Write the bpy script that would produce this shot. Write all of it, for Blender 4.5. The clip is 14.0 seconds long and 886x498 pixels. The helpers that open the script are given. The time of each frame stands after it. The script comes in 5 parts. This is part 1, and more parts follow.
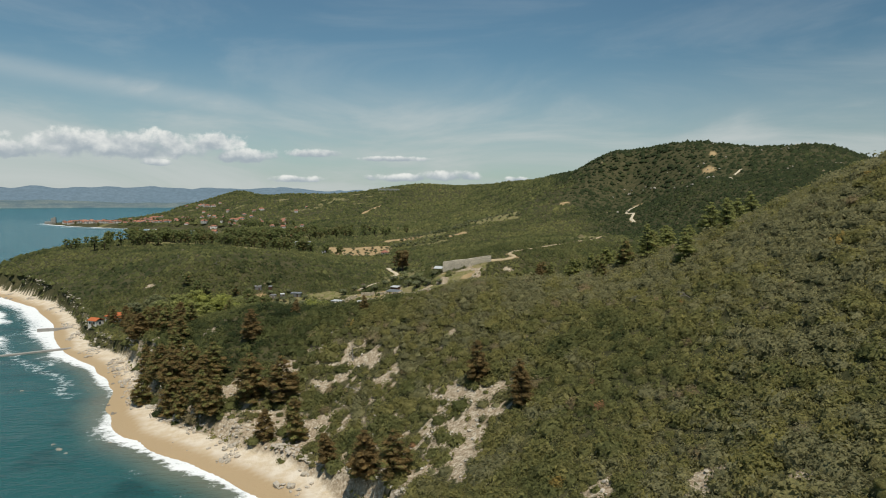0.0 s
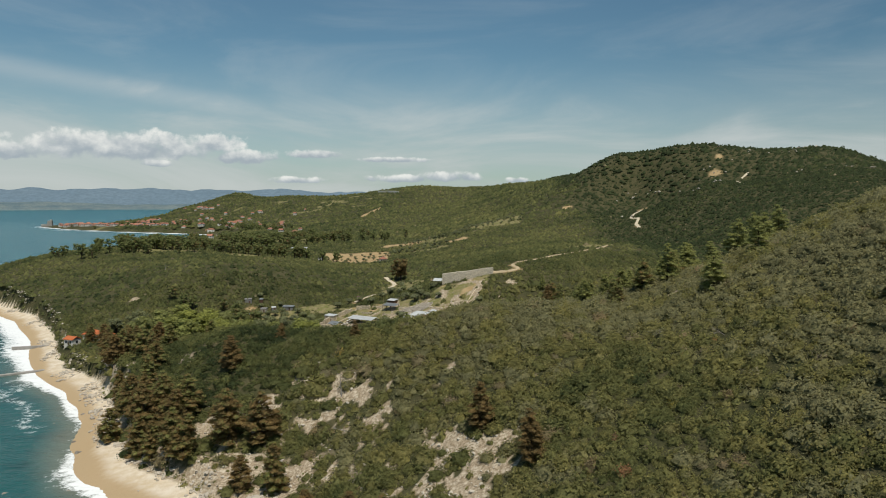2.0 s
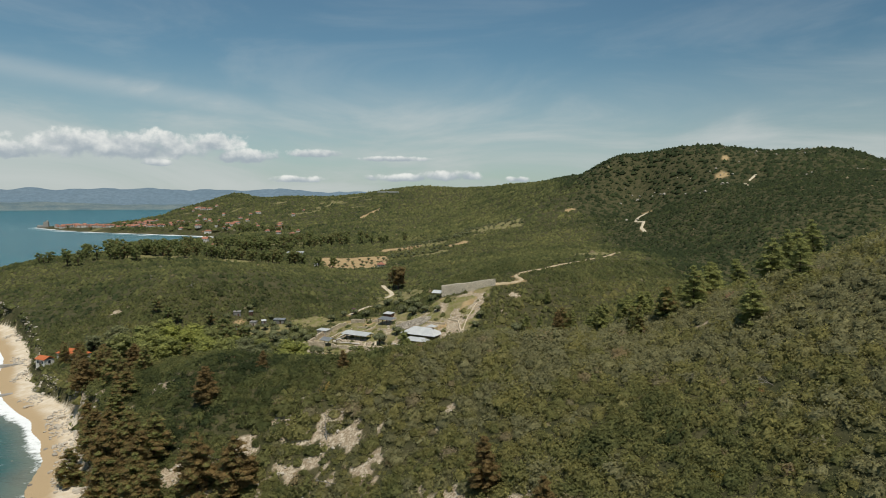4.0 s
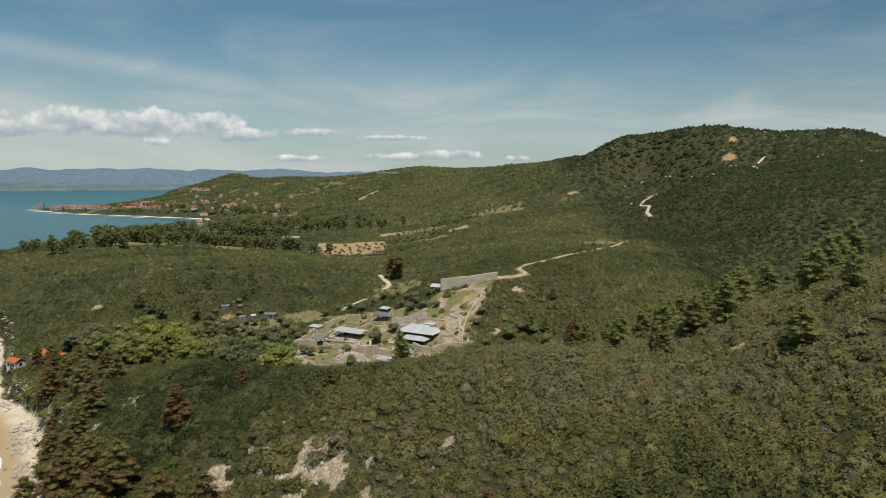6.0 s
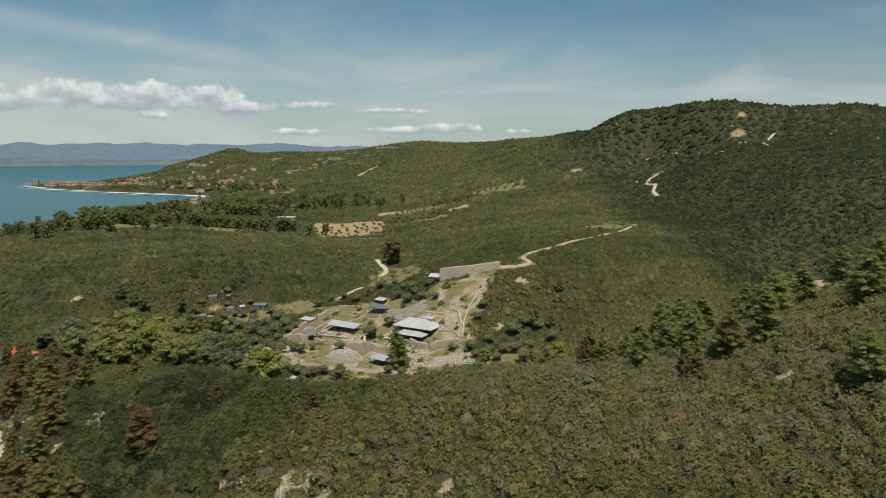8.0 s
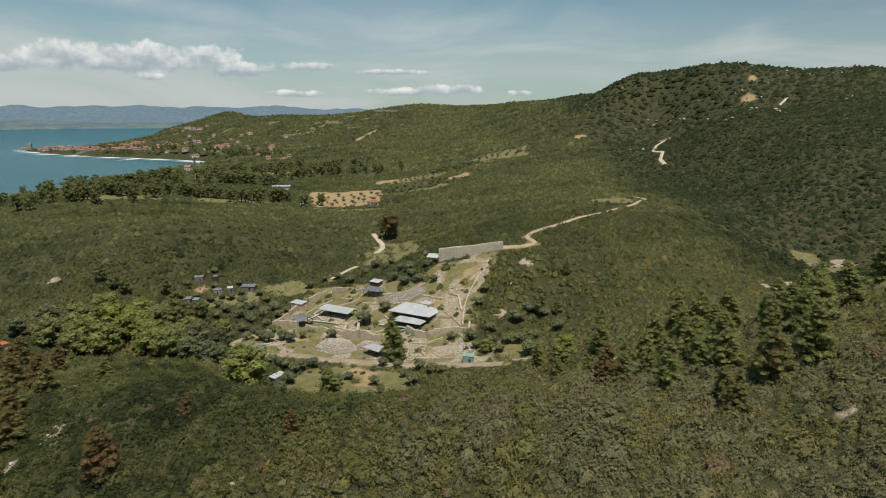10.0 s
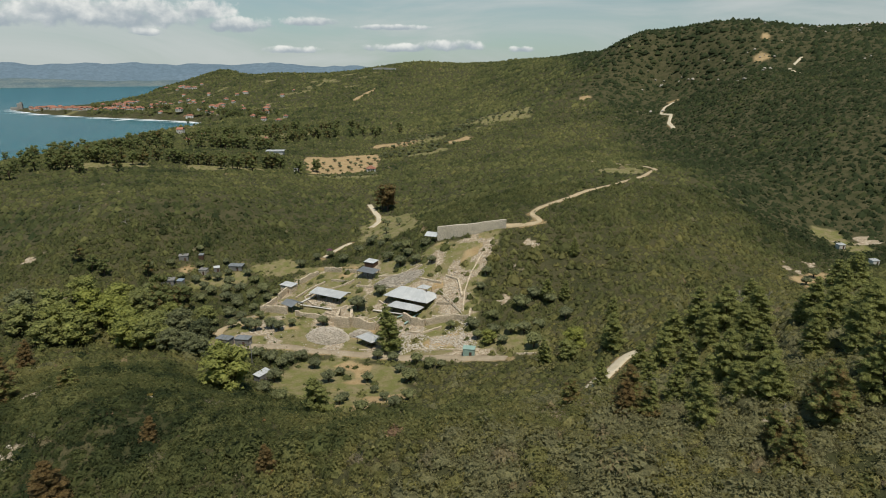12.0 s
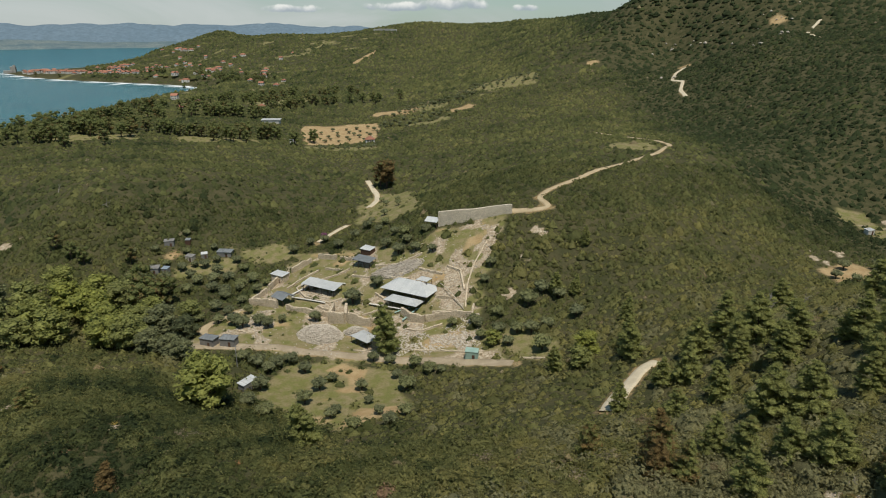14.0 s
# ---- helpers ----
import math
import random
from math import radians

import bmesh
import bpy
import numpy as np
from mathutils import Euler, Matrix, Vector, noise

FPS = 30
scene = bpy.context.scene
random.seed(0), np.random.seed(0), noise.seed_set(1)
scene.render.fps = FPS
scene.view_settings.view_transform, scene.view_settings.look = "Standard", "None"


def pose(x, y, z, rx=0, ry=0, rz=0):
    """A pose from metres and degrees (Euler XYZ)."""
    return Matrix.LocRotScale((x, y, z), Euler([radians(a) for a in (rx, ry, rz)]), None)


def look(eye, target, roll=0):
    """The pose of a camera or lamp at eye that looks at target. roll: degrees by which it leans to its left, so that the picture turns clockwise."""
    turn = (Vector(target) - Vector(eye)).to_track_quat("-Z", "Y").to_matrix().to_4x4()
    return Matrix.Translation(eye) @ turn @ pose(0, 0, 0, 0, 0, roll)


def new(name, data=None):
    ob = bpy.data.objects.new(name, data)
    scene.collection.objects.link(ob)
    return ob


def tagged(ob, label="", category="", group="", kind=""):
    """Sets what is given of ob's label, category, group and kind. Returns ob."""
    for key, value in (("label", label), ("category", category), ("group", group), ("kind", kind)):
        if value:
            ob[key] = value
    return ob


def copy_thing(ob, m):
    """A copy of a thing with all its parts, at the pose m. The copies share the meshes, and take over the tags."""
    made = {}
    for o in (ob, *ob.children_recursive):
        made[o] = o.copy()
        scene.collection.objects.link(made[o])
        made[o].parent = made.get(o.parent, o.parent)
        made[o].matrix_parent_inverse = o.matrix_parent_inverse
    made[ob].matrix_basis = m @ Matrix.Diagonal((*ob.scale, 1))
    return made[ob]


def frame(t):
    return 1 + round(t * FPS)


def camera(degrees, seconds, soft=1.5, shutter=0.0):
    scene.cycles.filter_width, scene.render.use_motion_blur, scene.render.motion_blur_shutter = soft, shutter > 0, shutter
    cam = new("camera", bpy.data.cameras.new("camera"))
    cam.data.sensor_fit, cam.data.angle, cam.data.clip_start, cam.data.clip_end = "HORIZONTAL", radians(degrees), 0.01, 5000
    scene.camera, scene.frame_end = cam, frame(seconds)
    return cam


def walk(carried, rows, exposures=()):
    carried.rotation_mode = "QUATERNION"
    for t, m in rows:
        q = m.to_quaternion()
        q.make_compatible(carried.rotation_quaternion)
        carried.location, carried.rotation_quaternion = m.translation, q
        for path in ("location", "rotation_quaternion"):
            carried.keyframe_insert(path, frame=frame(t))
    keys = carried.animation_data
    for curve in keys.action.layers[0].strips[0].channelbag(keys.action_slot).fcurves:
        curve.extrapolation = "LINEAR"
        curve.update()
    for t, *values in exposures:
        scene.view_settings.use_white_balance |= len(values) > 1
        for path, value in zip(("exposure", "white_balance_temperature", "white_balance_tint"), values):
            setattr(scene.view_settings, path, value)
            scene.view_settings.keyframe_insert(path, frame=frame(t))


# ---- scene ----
cam = camera(68.7, 14.0, soft=1.0)
METRES, EYE, TILT, LEAN, TURN = 165.0, 78.0, -4.2, 0.0, 0.0
ROWS = [
    (0.0, 0.0, 0.0, 0.0, 0.0, 0.0, 0.0),
    (0.5, 0.0009, 0.0321, 0.0101, 0.01, 0.04, 0.0),
    (1.0, 0.0019, 0.066, 0.0204, 0.02, 0.06, 0.02),
    (1.5, 0.0029, 0.1012, 0.031, 0.03, 0.07, 0.04),
    (2.0, 0.0038, 0.1365, 0.0416, 0.04, 0.07, 0.04),
    (2.5, 0.0047, 0.1717, 0.0523, 0.05, 0.07, 0.05),
    (3.0, 0.0057, 0.2072, 0.0626, 0.06, 0.09, 0.05),
    (3.5, 0.0067, 0.2424, 0.0732, 0.07, 0.1, 0.04),
    (6.0, 0.0107, 0.4151, 0.1256, 0.08, -1.8, 0.05),
    (6.5, 0.0117, 0.4496, 0.1361, 0.09, -2.41, 0.07),
    (7.0, 0.0125, 0.484, 0.1464, 0.09, -2.94, 0.07),
    (7.5, 0.0136, 0.5182, 0.1567, 0.1, -3.47, 0.09),
    (10.0, 0.0181, 0.6886, 0.207, 0.13, -7.35, 0.13),
    (10.5, 0.019, 0.7225, 0.2171, 0.13, -8.27, 0.14),
    (11.0, 0.0198, 0.7565, 0.227, 0.13, -9.18, 0.15),
    (11.5, 0.0208, 0.7902, 0.2371, 0.15, -10.1, 0.17),
    (12.0, 0.0216, 0.8239, 0.2471, 0.15, -10.98, 0.18),
    (12.5, 0.0226, 0.8574, 0.2571, 0.16, -11.81, 0.2),
    (13.0, 0.0234, 0.8909, 0.2671, 0.19, -12.63, 0.22),
    (13.5, 0.0242, 0.9241, 0.2771, 0.27, -13.43, 0.22),
    (14.0, 0.0252, 0.9576, 0.2871, 0.37, -14.24, 0.24),
]
walk(cam, [(t, pose(0, 0, EYE, TILT, LEAN, TURN) @ pose(METRES * x, METRES * y, METRES * z, 90 + pitch, roll, yaw)) for t, x, y, z, yaw, pitch, roll in ROWS])

# ---------------------------------------------------------------- sky and sun
SUN_FROM = Vector((0.13, -0.33, 0.935)).normalized()


def put(tree, kind, links=None):
    """A node; links: {input: socket or value}."""
    node = tree.nodes.new(kind)
    for key, value in (links or {}).items():
        if isinstance(value, bpy.types.NodeSocket):
            tree.links.new(value, node.inputs[key])
        else:
            node.inputs[key].default_value = value
    return node


def calc(tree, op, a, b=0.0, c=0.0):
    node = tree.nodes.new("ShaderNodeMath")
    node.operation = op
    for i, value in enumerate((a, b, c)):
        if isinstance(value, bpy.types.NodeSocket):
            tree.links.new(value, node.inputs[i])
        else:
            node.inputs[i].default_value = value
    return node.outputs[0]


def blend(tree, fac, a, b, how="MIX"):
    node = tree.nodes.new("ShaderNodeMix")
    node.data_type, node.blend_type = "RGBA", how
    for i, value in ((0, fac), (6, a), (7, b)):
        if isinstance(value, bpy.types.NodeSocket):
            tree.links.new(value, node.inputs[i])
        else:
            node.inputs[i].default_value = (*value, 1) if i else value
    return node.outputs[2]


def span(tree, value, low, high, to_low=0.0, to_high=1.0):
    node = tree.nodes.new("ShaderNodeMapRange")
    node.interpolation_type = "SMOOTHSTEP"
    tree.links.new(value, node.inputs[0])
    for i, v in enumerate((low, high, to_low, to_high)):
        node.inputs[i + 1].default_value = v
    return node.outputs[0]


def build_sky():
    world = bpy.data.worlds.new("sky")
    scene.world = world
    world.use_nodes = True
    t = world.node_tree
    t.nodes.clear()
    sky = put(t, "ShaderNodeTexSky")
    sky.sky_type, sky.sun_disc, sky.altitude = "NISHITA", False, 100
    sky.air_density, sky.dust_density, sky.ozone_density = 1.0, 0.6, 2.0
    sky.sun_elevation, sky.sun_rotation = math.asin(SUN_FROM.z), math.atan2(SUN_FROM.x, SUN_FROM.y)
    way = put(t, "ShaderNodeTexCoord").outputs["Generated"]
    parts = put(t, "ShaderNodeSeparateXYZ", {0: way})
    x, y, z = parts.outputs
    round_ = calc(t, "MULTIPLY", calc(t, "ARCTAN2", x, y), 57.2958)
    up = calc(t, "MULTIPLY", calc(t, "ARCSINE", z), 57.2958)
    flat = put(t, "ShaderNodeCombineXYZ", {0: round_, 1: up}).outputs[0]
    dim = put(t, "ShaderNodeVectorMath", {0: sky.outputs[0], 1: (0.061, 0.079, 0.074)})
    dim.operation = "MULTIPLY"
    base = blend(t, span(t, round_, 0.0, 42.0), dim.outputs[0], blend(t, 1.0, dim.outputs[0], (0.74, 0.77, 0.80), "MULTIPLY"))
    # a pale veil low down, and streaks of thin high cloud above it
    warp = put(t, "ShaderNodeMapping", {0: flat, "Rotation": (0, 0, -0.12), "Scale": (0.045, 0.17, 1.0)}).outputs[0]
    streak = put(t, "ShaderNodeTexNoise", {"Vector": warp, "Scale": 1.0, "Detail": 7.0, "Roughness": 0.58, "Distortion": 0.7}).outputs[0]
    veil = span(t, up, 13.0, 2.5, 0.0, 0.82)
    veil = calc(t, "MULTIPLY", veil, span(t, streak, 0.25, 0.62, 0.45, 1.0))
    # one long band of cirrus falling to the right, and faint wisps over the veil
    rise = calc(t, "SUBTRACT", up, calc(t, "SUBTRACT", 6.0, calc(t, "MULTIPLY", round_, 0.112)))
    band = calc(t, "MULTIPLY", span(t, calc(t, "ABSOLUTE", rise), 1.25, 0.0), span(t, round_, -13.5, -19.0))
    wisps = span(t, streak, 0.42, 0.70, 0.0, 1.0)
    high = calc(t, "MAXIMUM", calc(t, "MULTIPLY", band, calc(t, "ADD", calc(t, "MULTIPLY", wisps, 0.75), 0.25)), calc(t, "MULTIPLY", calc(t, "MULTIPLY", wisps, 0.55), span(t, up, 10.5, 6.5)))
    high = calc(t, "MAXIMUM", high, calc(t, "MULTIPLY", calc(t, "MULTIPLY", wisps, 0.16), span(t, up, 22.0, 12.0)))
    colour = blend(t, veil, base, (0.46, 0.51, 0.505))
    colour = blend(t, high, colour, (0.60, 0.63, 0.62))
    # heaps of cumulus: round_ angle, height angle, half width, half height, all in degrees
    heaps = [(-26.6, 4.1, 8.0, 1.3), (-29.2, 4.75, 2.8, 0.95), (-23.9, 4.8, 2.8, 1.0), (-19.3, 4.7, 2.5, 1.1), (-34.0, 3.75, 3.4, 0.85), (-23.6, 3.1, 1.2, 0.4), (-16.8, 3.7, 3.0, 0.75), (-11.2, 4.05, 2.4, 0.5), (-4.4, 3.65, 3.4, 0.32),
             (-12.6, 1.85, 2.6, 0.38), (-3.6, 2.0, 3.4, 0.45), (0.4, 2.15, 3.2, 0.6), (6.3, 1.85, 1.2, 0.35), (-50, 4.5, 9, 1.8), (-75, 5.5, 12, 2.2), (120, 5, 14, 2), (170, 5, 16, 2.4), (-140, 5, 14, 2.2)]
    lump = put(t, "ShaderNodeTexNoise", {"Vector": flat, "Scale": 0.75, "Detail": 8.0, "Roughness": 0.56, "Distortion": 0.2}).outputs[0]
    puff = put(t, "ShaderNodeTexNoise", {"Vector": put(t, "ShaderNodeMapping", {0: flat, "Location": (0.0, -0.35, 0), "Scale": (0.6, 0.85, 1)}).outputs[0], "Scale": 1.0, "Detail": 6.0, "Roughness": 0.55}).outputs[0]
    best = None
    light = None
    weight = None
    for a, e, ra, re in heaps:
        da = calc(t, "DIVIDE", calc(t, "SUBTRACT", round_, a), ra)
        de = calc(t, "DIVIDE", calc(t, "SUBTRACT", up, e), re)
        low = calc(t, "MULTIPLY", calc(t, "MINIMUM", de, 0.0), 1.25)
        fall = calc(t, "SUBTRACT", calc(t, "SUBTRACT", 1.0, calc(t, "ADD", calc(t, "MULTIPLY", da, da), calc(t, "MULTIPLY", de, de))), calc(t, "MULTIPLY", low, low))
        best = fall if best is None else calc(t, "MAXIMUM", best, fall)
        w = calc(t, "POWER", calc(t, "MAXIMUM", calc(t, "ADD", fall, 2.0), 0.0), 3.0)
        light = calc(t, "MULTIPLY", w, de) if light is None else calc(t, "ADD", light, calc(t, "MULTIPLY", w, de))
        weight = w if weight is None else calc(t, "ADD", weight, w)
    light = calc(t, "DIVIDE", light, calc(t, "ADD", weight, 0.001))
    mass = calc(t, "ADD", best, calc(t, "MULTIPLY", calc(t, "SUBTRACT", lump, 0.5), 3.2))
    body = span(t, mass, -0.15, 0.75, 0.0, 0.93)
    lit = calc(t, "ADD", calc(t, "ADD", light, calc(t, "MULTIPLY", calc(t, "SUBTRACT", puff, 0.5), 2.2)), calc(t, "MULTIPLY", calc(t, "SUBTRACT", lump, 0.5), 1.6))
    shade = blend(t, span(t, lit, -0.55, 1.15), (0.36, 0.42, 0.465), (0.84, 0.85, 0.81))
    colour = blend(t, body, colour, shade)
    back = put(t, "ShaderNodeBackground", {"Color": colour, "Strength": 1.0})
    t.links.new(back.outputs[0], put(t, "ShaderNodeOutputWorld").inputs[0])


build_sky()
sun = new("sun", bpy.data.lights.new("sun", "SUN"))
sun.data.energy, sun.data.angle, sun.data.color = 3.8, radians(0.55), (1.0, 0.94, 0.84)
sun.matrix_world = look(SUN_FROM * 300, (0, 0, 0))
scene.view_settings.exposure = 0.0

# ---------------------------------------------------------------- materials
def surface(name, rough=0.8, spec=0.3, metal=0.0):
    m = bpy.data.materials.new(name)
    m.use_nodes = True
    t = m.node_tree
    b = t.nodes["Principled BSDF"]
    b.inputs["Roughness"].default_value, b.inputs["Metallic"].default_value = rough, metal
    b.inputs["Specular IOR Level"].default_value = spec
    return m, t, b


def where(t):
    return put(t, "ShaderNodeNewGeometry").outputs["Position"]


def noise_of(t, scale, detail=4.0, rough=0.55, stretch=None):
    v = where(t)
    if stretch:
        v = put(t, "ShaderNodeMapping", {0: v, "Scale": stretch}).outputs[0]
    return put(t, "ShaderNodeTexNoise", {"Vector": v, "Scale": scale, "Detail": detail, "Roughness": rough}).outputs[0]


def relief(t, b, value, strength=0.4, depth=0.05):
    n = put(t, "ShaderNodeBump", {"Strength": strength, "Distance": depth, "Height": value})
    t.links.new(n.outputs[0], b.inputs["Normal"])


def tone(t, b, colour):
    t.links.new(colour, b.inputs["Base Color"])


def ramp(t, value, stops):
    node = t.nodes.new("ShaderNodeValToRGB")
    e = node.color_ramp.elements
    while len(e) < len(stops):
        e.new(0.5)
    for el, (at, c) in zip(e, stops):
        el.position, el.color = at, (*c, 1)
    t.links.new(value, node.inputs[0])
    return node.outputs[0]


def attribute(t, name):
    node = t.nodes.new("ShaderNodeAttribute")
    node.attribute_name = name
    return node.outputs["Fac"]


def mottled(name, a, b_, scale, rough=0.85, spec=0.2, bump=0.3, depth=0.05, metal=0.0, fine=9.0, stretch=None, per_thing=0.0):
    """A plain surface with stains at two sizes."""
    m, t, b = surface(name, rough, spec, metal)
    big = span(t, noise_of(t, scale, 5.0, 0.6, stretch), 0.3, 0.7)
    small = noise_of(t, scale * fine, 4.0, 0.65)
    c = blend(t, big, a, b_)
    c = blend(t, span(t, small, 0.25, 0.75, 0.0, 0.6), c, tuple(0.62 * v for v in a))
    if per_thing:
        r = put(t, "ShaderNodeObjectInfo").outputs["Random"]
        c = blend(t, 1.0, c, ramp(t, r, [(0, (1 - per_thing,) * 3), (1, (1 + per_thing,) * 3)]), "MULTIPLY")
    tone(t, b, c)
    relief(t, b, small, bump, depth)
    return m


def foliage(name, stops, per_object=False, grain=3.4, thin=0.55):
    """Leaves: the plant's hue by the attribute 'tint' or by its object's colour, with leafy grain and every spray a little different."""
    m, t, b = surface(name, 0.65, 0.15)
    leaf = put(t, "ShaderNodeNewGeometry").outputs["Random Per Island"]
    fine, lumps = noise_of(t, grain, 5.0, 0.7), noise_of(t, grain * 0.3, 3.0, 0.6)
    if per_object:
        info = put(t, "ShaderNodeObjectInfo")
        rgb = put(t, "ShaderNodeSeparateColor", {0: info.outputs["Color"]})
        green = ramp(t, rgb.outputs[1], stops)
        patch = calc(t, "ADD", noise_of(t, 0.45, 3.0), calc(t, "MULTIPLY", calc(t, "SUBTRACT", leaf, 0.5), 0.3))
        cut = calc(t, "SUBTRACT", 0.92, calc(t, "MULTIPLY", rgb.outputs[0], 0.75))
        gone = span(t, calc(t, "SUBTRACT", patch, cut), -0.10, 0.12, 0.0, 0.85)
        c = blend(t, gone, green, (0.235, 0.148, 0.068))
    else:
        c = ramp(t, attribute(t, "tint"), stops)
    c = blend(t, 1.0, c, ramp(t, leaf, [(0, (0.8, 0.81, 0.8)), (0.5, (1.0, 1.0, 1.0)), (1, (1.3, 1.27, 1.2))]), "MULTIPLY")
    c = blend(t, 1.0, c, ramp(t, fine, [(0.36, (0.72, 0.74, 0.72)), (0.5, (1.0, 1.0, 1.0)), (0.64, (1.42, 1.39, 1.3))]), "MULTIPLY")
    tone(t, b, c)
    relief(t, b, calc(t, "ADD", fine, calc(t, "MULTIPLY", lumps, 0.8)), 0.8, 0.25)
    glow = put(t, "ShaderNodeBsdfTranslucent", {"Color": c})
    mix = put(t, "ShaderNodeMixShader", {0: thin, 1: b.outputs[0], 2: glow.outputs[0]})
    t.links.new(mix.outputs[0], t.nodes["Material Output"].inputs[0])
    return m


SCRUB = foliage("scrub leaves", [(0.0, (0.060, 0.080, 0.033)), (0.2, (0.135, 0.151, 0.057)), (0.45, (0.217, 0.219, 0.085)), (0.62, (0.280, 0.259, 0.097)), (0.75, (0.268, 0.264, 0.161)),
                                 (0.86, (0.326, 0.254, 0.139)), (0.93, (0.378, 0.352, 0.292)), (0.97, (0.384, 0.215, 0.106)), (1.0, (0.384, 0.333, 0.081))])
NEEDLES = foliage("pine needles", [(0.0, (0.119, 0.153, 0.062)), (0.5, (0.268, 0.291, 0.105)), (1.0, (0.407, 0.394, 0.142))], True, thin=0.52)
LEAVES = foliage("broad leaves", [(0.0, (0.058, 0.081, 0.029)), (0.35, (0.200, 0.216, 0.120)), (0.6, (0.262, 0.276, 0.142)), (1.0, (0.335, 0.355, 0.085))], True, thin=0.46)
BARK = mottled("bark", (0.12, 0.085, 0.06), (0.07, 0.05, 0.04), 1.5, 0.9, 0.1, 0.6, 0.04)
DEADWOOD = mottled("bleached wood", (0.36, 0.33, 0.29), (0.24, 0.21, 0.18), 2.0, 0.85, 0.1, 0.4, 0.02)
def masonry(name, a, b_, block):
    """Rubble masonry: blocks of differing tone with darker joints between them."""
    m, t, b = surface(name, 0.9, 0.15)
    wobbled = put(t, "ShaderNodeMapping", {0: where(t), "Scale": (1.0, 1.0, 1.5)}).outputs[0]
    cells = put(t, "ShaderNodeTexVoronoi", {"Vector": wobbled, "Scale": 1.0 / block})
    edge = put(t, "ShaderNodeTexVoronoi", {"Vector": wobbled, "Scale": 1.0 / block})
    edge.feature = "DISTANCE_TO_EDGE"
    each = put(t, "ShaderNodeSeparateColor", {0: cells.outputs["Color"]}).outputs[0]
    c = blend(t, each, a, b_)
    c = blend(t, span(t, noise_of(t, 0.3, 5.0, 0.65), 0.45, 0.7, 0.0, 0.6), c, tuple(0.8 * v for v in b_))
    joint = span(t, edge.outputs["Distance"], 0.02, 0.12)
    c = blend(t, joint, tuple(0.62 * v for v in b_), c)
    tone(t, b, c)
    relief(t, b, calc(t, "ADD", joint, noise_of(t, 4.0, 4.0, 0.7)), 0.9, 0.12)
    return m


RUINSTONE = masonry("ruin masonry", (0.82, 0.70, 0.52), (0.66, 0.54, 0.38), 0.42)
STONE = mottled("pale stone", (0.56, 0.50, 0.41), (0.41, 0.36, 0.285), 0.5, 0.9, 0.15, 0.7, 0.12, per_thing=0.12)
WHITESTONE = masonry("pale masonry", (0.80, 0.71, 0.56), (0.68, 0.60, 0.46), 0.5)
ROCK = mottled("beach rock", (0.36, 0.32, 0.26), (0.20, 0.18, 0.15), 0.4, 0.85, 0.2, 0.8, 0.15, per_thing=0.25)
DUST = mottled("dusty track", (0.54, 0.43, 0.275), (0.42, 0.33, 0.20), 0.25, 0.95, 0.1, 0.3, 0.05)
PALEDUST = mottled("pale track", (0.68, 0.59, 0.43), (0.54, 0.46, 0.32), 0.3, 0.95, 0.1, 0.3, 0.05)
GRAVEL = mottled("grey track", (0.44, 0.36, 0.25), (0.31, 0.25, 0.165), 0.3, 0.95, 0.1, 0.4, 0.05)
SHEET = mottled("zinc roof sheet", (0.57, 0.58, 0.565), (0.45, 0.465, 0.46), 0.3, 0.5, 0.3, 0.1, 0.01, metal=0.0, per_thing=0.1)
DARKSHEET = mottled("dark roof sheet", (0.22, 0.235, 0.24), (0.16, 0.175, 0.18), 0.4, 0.6, 0.3, 0.1, 0.01, metal=0.0, per_thing=0.12)
BROWNWOOD = mottled("brown timber", (0.13, 0.075, 0.05), (0.08, 0.05, 0.035), 1.0, 0.7, 0.2, 0.2, 0.01)
GREENPAINT = mottled("faded green paint", (0.33, 0.47, 0.40), (0.26, 0.38, 0.33), 0.5, 0.6, 0.3, 0.1, 0.01)
GREYBOARD = mottled("weathered boards", (0.27, 0.26, 0.24), (0.19, 0.185, 0.175), 0.6, 0.8, 0.15, 0.3, 0.02)
CONCRETE = mottled("concrete", (0.40, 0.38, 0.34), (0.30, 0.28, 0.25), 0.4, 0.9, 0.15, 0.3, 0.04)
PLASTER = mottled("white plaster", (0.74, 0.71, 0.64), (0.62, 0.59, 0.53), 0.12, 0.85, 0.2, 0.1, 0.02, per_thing=0.15)
TERRACOTTA = mottled("terracotta tiles", (0.42, 0.19, 0.12), (0.32, 0.15, 0.10), 0.25, 0.8, 0.2, 0.5, 0.06, per_thing=0.18)
ORANGETILE = mottled("bright orange tiles", (0.58, 0.17, 0.06), (0.48, 0.14, 0.05), 0.3, 0.7, 0.25, 0.5, 0.06)
GLASS_DARK, _t, _b = surface("dark window glass", 0.1, 0.5)
_b.inputs["Base Color"].default_value = (0.03, 0.035, 0.04, 1)
BLUETARP = mottled("faded blue-grey tarpaulin", (0.30, 0.36, 0.41), (0.24, 0.29, 0.34), 0.6, 0.5, 0.3, 0.3, 0.05)
PINKBLOOM = foliage("pink blossom", [(0, (0.30, 0.12, 0.22)), (1, (0.36, 0.16, 0.27))], True)


